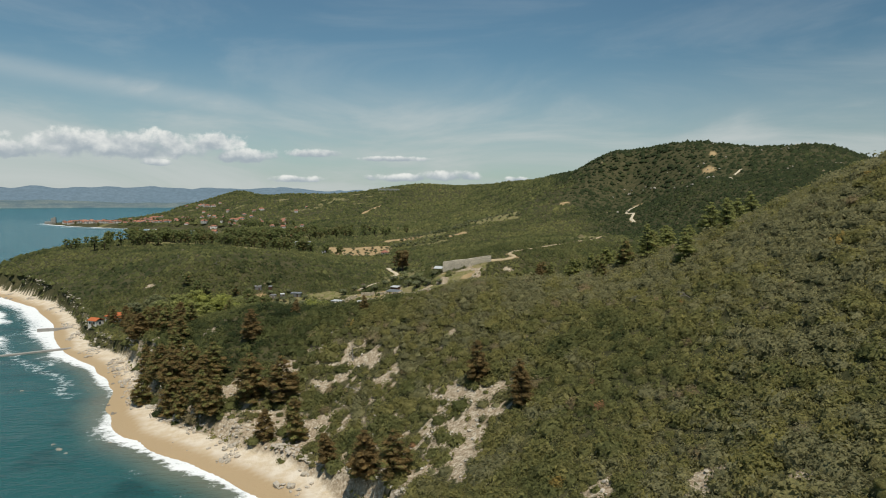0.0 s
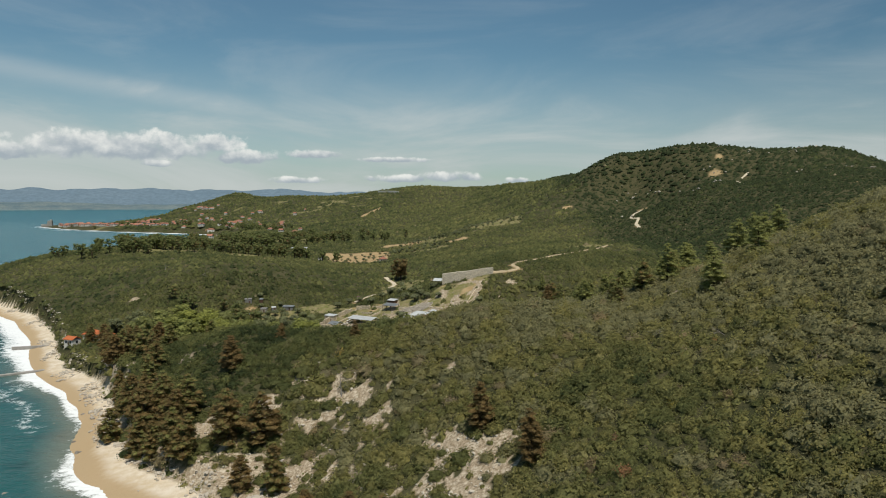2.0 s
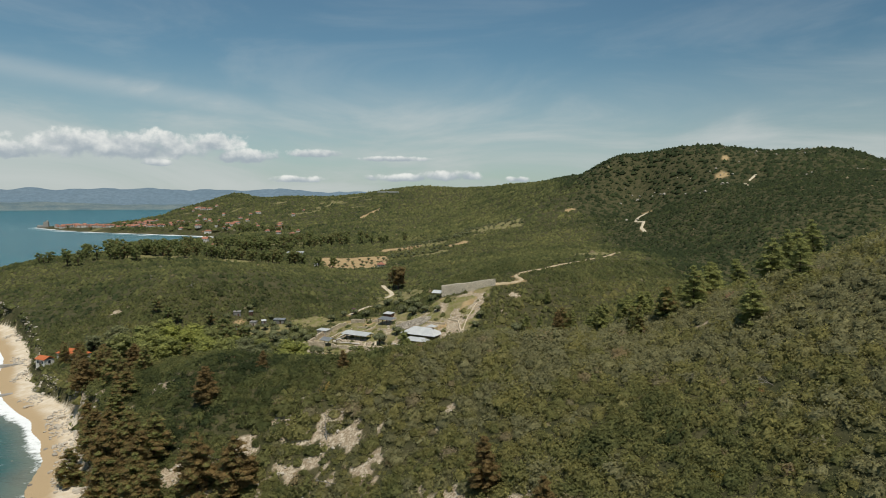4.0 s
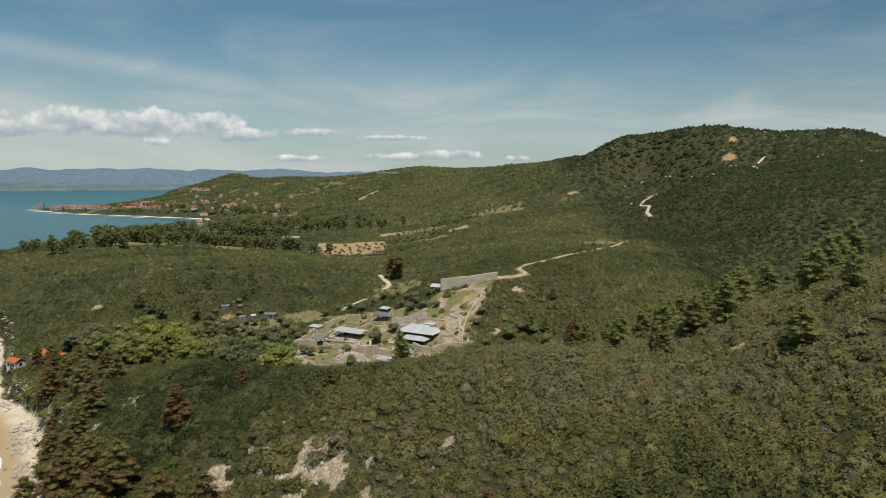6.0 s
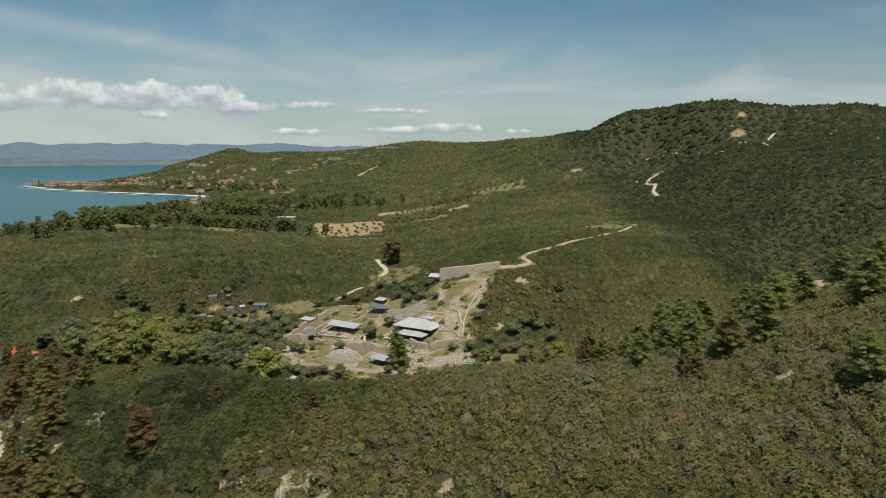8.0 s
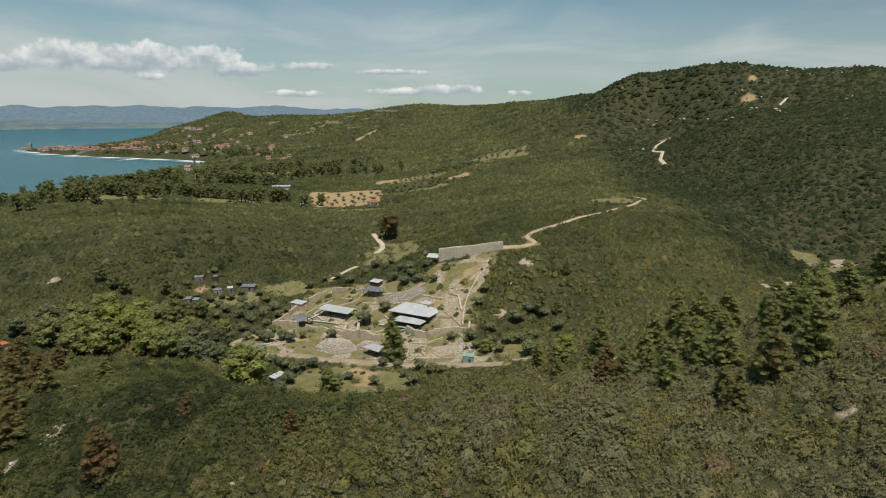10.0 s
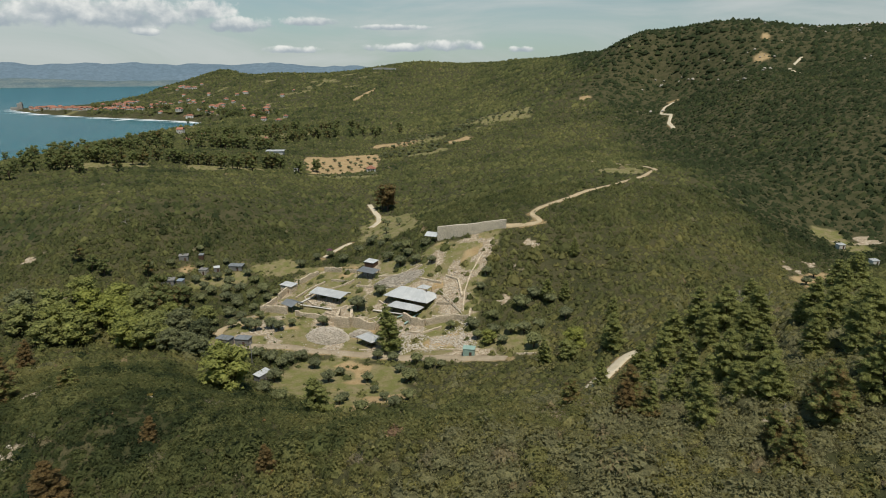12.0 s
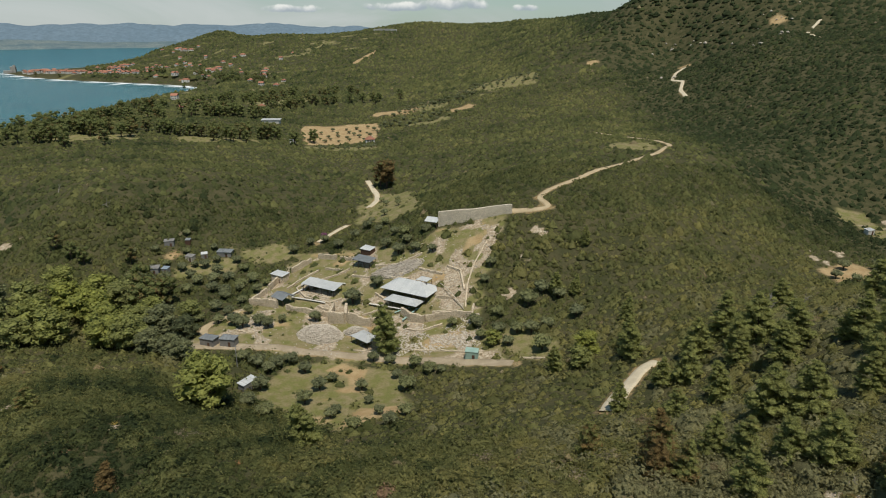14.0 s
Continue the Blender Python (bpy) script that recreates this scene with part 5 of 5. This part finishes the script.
def ruin_wall(line, high, thick, seed, label="ruined rubble stone wall with a broken top", material=RUINSTONE, taper=0.55, name="ruin_wall", level=None):
    """A standing length of old masonry with an uneven, broken top; pieces follow a plan line."""
    pts = np.array(line, float)
    seg = np.r_[0, np.cumsum(np.hypot(*np.diff(pts, axis=0).T))]
    n = max(5, int(seg[-1] / 0.45))
    s = np.linspace(0, seg[-1], n)
    x, y = np.interp(s, seg, pts[:, 0]), np.interp(s, seg, pts[:, 1])
    tx, ty = np.gradient(x), np.gradient(y)
    q = np.hypot(tx, ty)
    nx, ny = -ty / q, tx / q
    base = height(x, y)
    top = (base if level is None else np.interp(s, [0, seg[-1]], level) - high) + high * (1 - taper * fractal(s * 1.0, s * 0 + seed, 5, seed, 3)) + (hash2(np.floor(s / 0.9), np.zeros(n), seed + 3) - 0.5) * (0.03 if taper < 0.1 else 0.2) * min(1.6, high)
    rows = []
    for side, zf in ((-0.5, 0), (-0.5, 0.35), (-0.5, 0.7), (-0.46, 1), (0, 1.03), (0.46, 1), (0.5, 0.7), (0.5, 0.35), (0.5, 0)):
        rough = (value_noise(s * 1.3, np.full(n, zf * 7 + side * 3), 0.7, seed + 7) - 0.5) * (0.05 if taper < 0.1 else 0.14)
        z0 = base - 0.6
        rows.append(np.stack([x + nx * (side * thick + rough), y + ny * (side * thick + rough), z0 + (top - z0) * zf], -1))
    g = np.stack(rows, 1)
    w = g.shape[1]
    i = (np.arange(n - 1)[:, None] * w + np.arange(w - 1)[None]).ravel()
    faces = [tuple(f) for f in np.stack([i, i + w, i + w + 1, i + 1], -1).tolist()] + [tuple(range(w)), tuple(range((n - 1) * w + w - 1, (n - 1) * w - 1, -1))]
    me = bpy.data.meshes.new(name)
    me.from_pydata([tuple(p) for p in g.reshape(-1, 3).tolist()], [], faces)
    me.materials.append(material)
    return tagged(new(name, me), label, "wall", "ruined walls")


for k, (line, h, w) in enumerate([
        ([(-60.5, 451), (-68, 442)], 3.4, 0.9), ([(-68.5, 439), (-73, 430), (-74, 424)], 3.8, 0.9), ([(-74.5, 422), (-79, 412)], 3.2, 0.9), ([(-57.5, 454), (-48, 448.5)], 3.0, 0.9), ([(-46, 447), (-37.5, 442)], 2.4, 0.9),
        ([(-79, 411.5), (-72, 408.2), (-65.6, 405.4)], 3.8, 1.0), ([(-61.6, 403.3), (-52, 400), (-43, 398)], 2.8, 0.9), ([(-42.6, 394), (-36.4, 393)], 6.6, 1.3), ([(-36, 393.5), (-36.5, 400)], 6.0, 1.2), ([(-42.6, 394.6), (-42, 402)], 4.5, 1.2),
        ([(-35, 393.4), (-30, 392), (-25.5, 390.6)], 5.2, 1.0), ([(-25, 391), (-23.5, 397)], 3.6, 0.9), ([(-14, 396), (-10, 391.5), (-5, 389)], 4.2, 1.2), ([(-4.4, 388.9), (7.3, 388.6), (13, 386.5)], 3.6, 0.9), ([(13.2, 387), (14.2, 392.5)], 2.0, 0.8),
        ([(-54, 428), (-40, 435)], 1.0, 0.7), ([(-28, 432), (-19, 429), (-7, 430)], 1.2, 0.8), ([(-26, 412), (-19.5, 404.5)], 1.1, 0.7), ([(-30, 398), (-24, 401), (-19, 398)], 1.0, 0.7), ([(4, 418), (9.4, 413), (10.8, 402)], 1.1, 0.8),
        ([(6, 399), (0, 402)], 1.4, 0.7), ([(-58, 430), (-62, 424), (-56, 414)], 0.9, 0.7), ([(-56, 414), (-45, 408), (-40, 411)], 1.0, 0.7), ([(-49, 405), (-44, 402)], 1.3, 0.8), ([(-66, 424), (-60, 434), (-55, 440)], 1.1, 0.7),
        ([(-52, 440), (-44, 436)], 1.2, 0.7), ([(21, 426), (15, 415), (12, 405), (11, 393)], 0.5, 0.6), ([(-20, 420), (-12, 417)], 1.3, 0.8), ([(-8, 421), (2, 414)], 1.2, 0.8), ([(-24, 424), (-15, 421)], 1.0, 0.7),
        ([(-2, 393), (6, 392)], 1.2, 0.7), ([(-12, 386), (-6, 383), (2, 385)], 0.9, 0.8), ([(-76, 384), (-71, 382), (-66, 384)], 0.7, 0.6), ([(-38, 428), (-30, 424)], 1.2, 0.8), ([(-16, 390), (-19, 384)], 1.0, 0.8), ([(-8, 371), (6, 367), (16, 362)], 0.7, 0.7),
        ([(-30, 371.5), (-18, 368.6)], 0.6, 0.6), ([(26, 356), (36, 352)], 0.8, 0.7)]):
    ruin_wall(line, h, w, 600 + 11 * k)
# the high masonry wall on the brow, built in courses of panels
ruin_wall([(0.0, 448), (6, 446.6), (16, 444.5), (24, 443.2), (33, 442)], 6.6, 1.6, 900, "tall pale restored masonry wall on the brow", WHITESTONE, 0.09, "tower_wall", (36.4, 41.3))


def rock_shape(seed, detail=1):
    bm = bmesh.new()
    bmesh.ops.create_icosphere(bm, subdivisions=detail, radius=1)
    r = random.Random(seed)
    flat = Vector((r.uniform(0.7, 1.2), r.uniform(0.7, 1.2), r.uniform(0.5, 0.8)))
    for v in bm.verts:
        n = noise.noise(v.co * 1.3 + Vector((seed, 0, 0)))
        v.co = Vector((v.co.x * flat.x, v.co.y * flat.y, v.co.z * flat.z)) * (1 + 0.45 * n)
    vs = np.array([v.co[:] for v in bm.verts])
    fs = np.array([[v.index for v in f.verts] for f in bm.faces])
    bm.free()
    return vs[fs]


ROCK_SHAPES = [rock_shape(k) for k in range(5)]


def stones(name, x, y, z, size, material, label, category="stones"):
    """Loose stones strewn over the ground, as one mesh."""
    n = len(x)
    which, turn = RNG.integers(0, 5, n), RNG.uniform(0, 6.28, n)
    blocks = []
    for k, shape in enumerate(ROCK_SHAPES):
        s = which == k
        c, q, r = np.cos(turn[s])[:, None, None], np.sin(turn[s])[:, None, None], size[s][:, None, None]
        px, py, pz = shape[None, ..., 0], shape[None, ..., 1], shape[None, ..., 2]
        blocks.append(np.stack([x[s][:, None, None] + (px * c - py * q) * r, y[s][:, None, None] + (px * q + py * c) * r, z[s][:, None, None] + (pz + 0.25) * r], -1))
    v = np.concatenate([b.reshape(-1, 3) for b in blocks])
    return tagged(new(name, faces_mesh(name, v, np.arange(len(v)).reshape(-1, 3), material)), label, category, kind="stuff")


def heap(x0, y0, a, b, high, n, name, label):
    """A mound of rubble: a lumpy core under a skin of small stones."""
    u, w = RNG.uniform(-1, 1, n), RNG.uniform(-1, 1, n)
    ok = u * u + w * w < 1
    u, w = u[ok], w[ok]
    x, y = x0 + u * a, y0 + w * b
    rise = high * (1 - (u * u + w * w) ** 1.2) * (0.75 + 0.5 * fractal(x, y, 3.0, 431))
    ob = stones(name, x, y, height(x, y) + rise - 0.1, 0.12 + 0.34 * RNG.random(len(x)) ** 2.2, STONE, label, "rubble")
    rings, around = 7, 28
    q, p = np.meshgrid(np.linspace(0, 1, rings), np.linspace(0, 2 * math.pi, around, endpoint=False), indexing="ij")
    gx, gy = x0 + q * a * np.cos(p), y0 + q * b * np.sin(p)
    gz = height(gx, gy) + high * (1 - q ** 2.4) * (0.75 + 0.5 * fractal(gx, gy, 3.0, 431)) - 0.25
    i, k = np.meshgrid(np.arange(rings - 1), np.arange(around), indexing="ij")
    f = np.stack([i * around + k, (i + 1) * around + k, (i + 1) * around + (k + 1) % around, i * around + (k + 1) % around], -1).reshape(-1, 4)
    part_ = new("core", faces_mesh("core", np.stack([gx, gy, gz], -1).reshape(-1, 3), f, STONE, True))
    part_.parent = ob


heap(-44.0, 383.0, 8.8, 6.2, 4.2, 2800, "rubble_heap", "pale heap of rubble stones below the ruins")
heap(-31.0, 386.5, 5.0, 3.4, 2.0, 700, "rubble_heap", "small pale rubble heap at the foot of a wall")
heap(-18, 425, 12, 5.0, 1.5, 1400, "rubble_heap", "bank of tumbled rubble above the church shelter")
n = 11000
x, y = RNG.uniform(-82, 24, n), RNG.uniform(366, 448, n)
cover = ground_cover(x, y)
keep = (within(x, y, SITE, 1.0) > 0.6) & (cover[2] + 0.45 * RNG.random(n) ** 3 > 0.30)
x, y = x[keep], y[keep]
stones("site_rubble", x, y, height(x, y), 0.08 + 0.3 * RNG.random(len(x)) ** 2.5, STONE, "scattered pale building stones over the excavation")
n = 1500
x, y = RNG.uniform(-16, 16, n), RNG.uniform(368, 388, n)
keep = fractal(x, y, 8, 77) > 0.5
x, y = x[keep], y[keep]
stones("scree", x, y, height(x, y), RNG.uniform(0.12, 0.5, len(x)), STONE, "grey stone scree below the east wall")

n = 9000
x, y = RNG.uniform(-130, 75, n), RNG.uniform(85, 300, n)
cover = ground_cover(x, y)
keep = (cover[2] > 0.35) & (inland(x, y) > 12)
x, y = x[keep], y[keep]
stones("bluff_stones", x, y, height(x, y), 0.12 + 0.55 * RNG.random(len(x)) ** 3, STONE, "pale stones lying on the bare bluffs")
n = 420
x, y = RNG.uniform(200, 760, n), RNG.uniform(860, 1150, n)
keep = (fractal(x, y, 45, 401) > 0.60) & (np.abs(x) < 0.7 * y)
x, y = x[keep], y[keep]
stones("outcrops", x, y, height(x, y) + 1.0, RNG.uniform(0.9, 2.4, len(x)), STONE, "pale rock outcrops breaking the scrub of the big hill")


def walkway(p, q, lift, width, material, label):
    """A straight railed footway over the ruins."""
    a, b = Vector((*p, float(height(*p)) + lift)), Vector((*q, float(height(*q)) + lift))
    mid, d = (a + b) / 2, b - a
    w = thing("walkway", mid.x, mid.y, min(a.z, b.z) - lift, math.degrees(math.atan2(d.y, d.x)), label, "walkway", "footways")
    tilt = Matrix.Translation((0, 0, mid.z - min(a.z, b.z) + lift)) @ Matrix.Rotation(-math.atan2(d.z, d.xy.length), 4, "Y")
    part("deck", box_mesh("deck", (d.length, width, 0.12), material), w, m=tilt)
    n = max(2, int(d.length / 2.5))
    for i in range(n + 1):
        u = -d.length / 2 + d.length * i / n
        part("leg", box_mesh("leg", (0.1, 0.1, lift + 1.1), GREENPAINT), w, m=tilt @ Matrix.Translation((u, 0, -lift / 2 - 0.5)))


for p, q in (((-57, 429), (-40, 421.5)), ((-63, 416), (-58.5, 422)), ((-62, 414.5), (-46.5, 407.5)), ((-28, 405), (-14, 398.5)), ((-13.5, 391.5), (-8, 397.5)), ((-17, 397), (-11, 399)), ((-60, 425), (-57, 430))):
    walkway(p, q, 0.9, 0.9, PLASTER if p[0] < -20 else GREENPAINT, "pale footway laid over the excavated walls")
arch = thing("pipe", 6, 399.5, None, 0, "long curved pale pipe lying down the slope", "pipe")
z0 = float(height(6, 399.5))
part("tube", tubes([[(-4.8 + 9.2 * f, 8.4 - 16.5 * f, float(height(1.2 + 9.2 * f, 407.9 - 16.5 * f)) - z0 + 1.9 * math.sin(math.pi * (0.25 + 0.7 * f)), 0.16) for f in np.linspace(0, 1, 12)]], WHITESTONE, "tube", 7), arch)
pole = thing("utility_pole", -66.5, 354.5, None, 0, "grey wooden utility pole by the huts", "pole")
part("shaft", tubes([[(0, 0, -0.5, 0.16), (0, 0, 4, 0.14), (0, 0, 8.2, 0.11)]], GREYBOARD, "shaft", 8), pole)
part("crossarm", box_mesh("crossarm", (1.6, 0.1, 0.12), GREYBOARD), pole, m=Matrix.Translation((0, 0, 7.7)))

# ---------------------------------------------------------------- the shore
n = 5200
s = RNG.uniform(0, 1, n)
i = RNG.integers(4, 17, n)
a, b = COAST[i], COAST[i + 1]
d = b - a
q = np.hypot(d[:, 0], d[:, 1])
off = RNG.uniform(5, 18, n) + RNG.normal(size=n) * 1.5
x, y = a[:, 0] + d[:, 0] * s + d[:, 1] / q * off, a[:, 1] + d[:, 1] * s - d[:, 0] / q * off
keep = fractal(x, y, 14, 301) + 0.25 * smooth(8, 20, off) + 0.2 * smooth(230, 250, y) * smooth(330, 300, y) > 0.62
x, y = x[keep], y[keep]
stones("beach_stones", x, y, height(x, y), RNG.uniform(0.15, 0.7, len(x)) * np.where(RNG.random(len(x)) < 0.06, 2.2, 1), STONE, "pale stones and boulders along the top of the beach")
for x, y, r in [(-127, 268, 2.2), (-114, 245, 2.4), (-158, 303, 1.8), (-134, 266, 1.6), (-141, 272, 1.4), (-121, 233, 1.8), (-128, 243, 1.2), (-150, 290, 1.6), (-352, 518, 2.6), (-362, 524, 3.0), (-374, 536, 3.4), (-345, 513, 2.0),
                (-121, 199, 2.4), (-125, 203, 1.7), (-117, 196, 1.5), (-131, 215, 1.3), (-174, 263, 1.8), (-146, 262, 1.5), (-152, 248, 1.2), (-140, 240, 1.0), (-108, 205, 1.3), (-187, 300, 1.1), (-160, 283, 1.0), (-390, 545, 4.5), (-400, 556, 4.0)]:
    shape = rock_shape(int(r * 97 + abs(x)), 3) * (0.62 * r)
    me = faces_mesh("boulder", shape.reshape(-1, 3), np.arange(shape.size // 3).reshape(-1, 3), ROCK)
    ob = new("boulder", me)
    ob.matrix_basis = pose(x, y, max(float(height(x, y)), -0.3) - (0.12 if float(height(x, y)) < 0.3 else -0.1) * r, 0, 0, x * 7 % 360)
    tagged(ob, "dark wet boulder in the surf" if float(height(x, y)) < 0.3 else "weathered brown boulder on the beach", "boulder", "shore boulders")


def jetty(line, width, top, label):
    pts = [Vector(p) for p in line]
    j = thing("jetty", pts[0].x, pts[0].y, 0.0, 0, label, "jetty")
    for p, q in zip(pts[:-1], pts[1:]):
        d = q - p
        part("slab", box_mesh("slab", (d.length + 0.3, width, top + 1.6), CONCRETE, bevel=0.08), j, m=Matrix.Translation(((p + q) / 2 - pts[0]).to_3d() + Vector((0, 0, top / 2 - 0.8))) @ Matrix.Rotation(math.atan2(d.y, d.x), 4, "Z"))


jetty([(-197, 338.5), (-214, 327), (-240, 309.5), (-290, 276)], 2.4, 0.8, "low grey concrete jetty running out into the surf")
jetty([(-184, 389), (-211, 393), (-226, 389), (-243, 384)], 1.6, 1.8, "low concrete wall across the beach")


def house(name, label, long, deep, storeys, roof_mat, kind, rise, category="house", chimney=True):
    """Walls with windows on every side, a door, a tiled roof; foot at the origin."""
    h = thing(name, 0, 0, -900, 0, label, category)
    up = storeys * 3.0
    part("wall", box_mesh("wall", (long, deep, up + 1.5), PLASTER, (0, 0, (up - 1.5) / 2), 0.05), h)
    part("roof", roof_mesh("roof", long + 0.8, deep + 0.8, rise, kind, roof_mat, 0.25)[0], h, m=Matrix.Translation((0, 0, up + 0.1)))
    for floor in range(storeys):
        for side in (-1, 1):
            for k in range(2):
                part("window", box_mesh("window", (1.3, 0.12, 1.4), GLASS_DARK), h, m=Matrix.Translation((long * (-0.25 + 0.5 * k), side * (deep / 2 + 0.02), 1.7 + 3 * floor)))
        part("window", box_mesh("window", (0.12, 1.3, 1.4), GLASS_DARK), h, m=Matrix.Translation((long / 2 + 0.02, 0, 1.7 + 3 * floor)))
    part("door", box_mesh("door", (1.1, 0.12, 2.1), BROWNWOOD), h, m=Matrix.Translation((0, -deep / 2 - 0.03, 1.05)))
    if chimney:
        part("chimney", box_mesh("chimney", (0.7, 0.7, 1.8), PLASTER), h, m=Matrix.Translation((long * 0.25, deep * 0.1, up + rise * 0.8)))
    return h


beach_house = house("beach_house", "low beach house with a bright orange tiled roof", 15.5, 7.5, 1, ORANGETILE, "hip", 2.2)
beach_house.matrix_basis = pose(-188, 373, float(height(-188, 373)) + 0.6, 0, 0, -24)
annex = house("beach_annex", "small beach annex with an orange tiled roof", 6.5, 5.0, 1, ORANGETILE, "gable", 1.4, chimney=False)
annex.matrix_basis = pose(-196, 362, float(height(-196, 362)) + 0.4, 0, 0, -24)

# ---------------------------------------------------------------- the village across the bay
MODELS = [house("village_house", "white village house with a terracotta tiled roof", 12, 10, 1, TERRACOTTA, "hip", 3.4), house("village_house", "white village house with a terracotta gable roof", 10, 9, 2, TERRACOTTA, "gable", 3.2),
          house("village_house", "long white guest house with terracotta roof", 18, 10, 2, TERRACOTTA, "hip", 3.4), house("village_house", "low white cottage with a terracotta roof", 9, 8, 1, TERRACOTTA, "hip", 2.8)]
VILLAGE_RNG = random.Random(12)


def village(n, x0, y0, x1, y1, spread, models=MODELS, face=0):
    for _ in range(n):
        f = VILLAGE_RNG.random()
        side = VILLAGE_RNG.gauss(0, spread)
        dx, dy = x1 - x0, y1 - y0
        q = math.hypot(dx, dy) or 1
        x, y = x0 + dx * f - dy / q * side, y0 + dy * f + dx / q * side
        if float(inland(np.array(x), np.array(y))) < 22:
            continue
        m = pose(x, y, float(height(x, y)) + 0.2, 0, 0, VILLAGE_RNG.choice((0, 90)) + VILLAGE_RNG.uniform(-25, 25) + face)
        tagged(copy_thing(VILLAGE_RNG.choice(models), m), group="village houses")


village(104, -1300, 2200, -800, 1945, 20, face=-25)
village(34, -1080, 2240, -760, 2080, 50, face=-25)
village(7, -700, 1840, -560, 1740, 30)
village(12, -1070, 2680, -900, 2570, 16)
village(8, -760, 2180, -560, 1900, 40)
for x, y, turn, k in [(-617, 1745, 10, 2), (-649, 2233, 0, 1), (-633, 2264, 30, 2), (-436, 1761, 15, 2), (-432, 1641, 0, 0), (-618, 1955, 20, 2), (-531, 1903, 5, 0), (-775, 2339, 0, 1), (-245, 1046, 15, 3), (-666, 2174, 40, 0), (-478, 2116, 0, 1), (-465, 2212, 20, 3), (-891, 2420, 10, 1)]:
    tagged(copy_thing(MODELS[k], pose(x, y, float(height(x, y)) + 0.2, 0, 0, turn)), group="houses on the slopes")
for x, y, turn, k in [(-359, 1121, 20, 3), (-422, 1195, 0, 1), (-347, 1026, 40, 3), (-71.7, 797, 10, 3), (-463, 1872, 0, 2), (-332, 1470, 10, 0), (-481, 1958, 30, 0), (-367, 1490, 0, 1), (-342, 1574, 0, 3)]:
    tagged(copy_thing(MODELS[k], pose(x, y, float(height(x, y)) + 0.2, 0, 0, turn)), group="outlying houses")
for source in MODELS:
    for o in (*source.children_recursive, source):
        bpy.data.objects.remove(o)
fort = thing("stone_tower", -1352, 2252, None, 20, "old square stone tower on the headland of the village", "tower")
part("shaft", box_mesh("shaft", (15, 14, 20), CONCRETE, (0, 0, 8), 0.3), fort)
part("turret", box_mesh("turret", (6, 6, 5), CONCRETE, (3, 2, 20), 0.2), fort)
part("lower_wing", box_mesh("lower_wing", (24, 12, 8), CONCRETE, (-14, -4, 2.5), 0.3), fort)
shelter("barn", -196, 905, 0, 22, 9, float(height(-196, 905)) + 3.6, 1.0, "lean", SHEET, "long pale barn with a sheet roof", walls=PLASTER, posts=False)
shelter("white_hut", -142.8, 776, 0, 5, 4, float(height(-142.8, 776)) + 3.6, 0.6, "gable", SHEET, "small white hut at the edge of the field", walls=PLASTER, posts=False)
for x, y in ((203, 455), (200, 424)):
    shelter("white_hut", x, y, 15, 4, 3, float(height(x, y)) + 2.4, 0.4, "lean", SHEET, "small white hut on the green valley meadow", walls=PLASTER, posts=False)
ruin_wall([(-262, 2640), (-220, 2600), (-172, 2545)], 7, 2.0, 950, "long white retaining wall on the far ridge", PLASTER, 0.05, "retaining_wall")
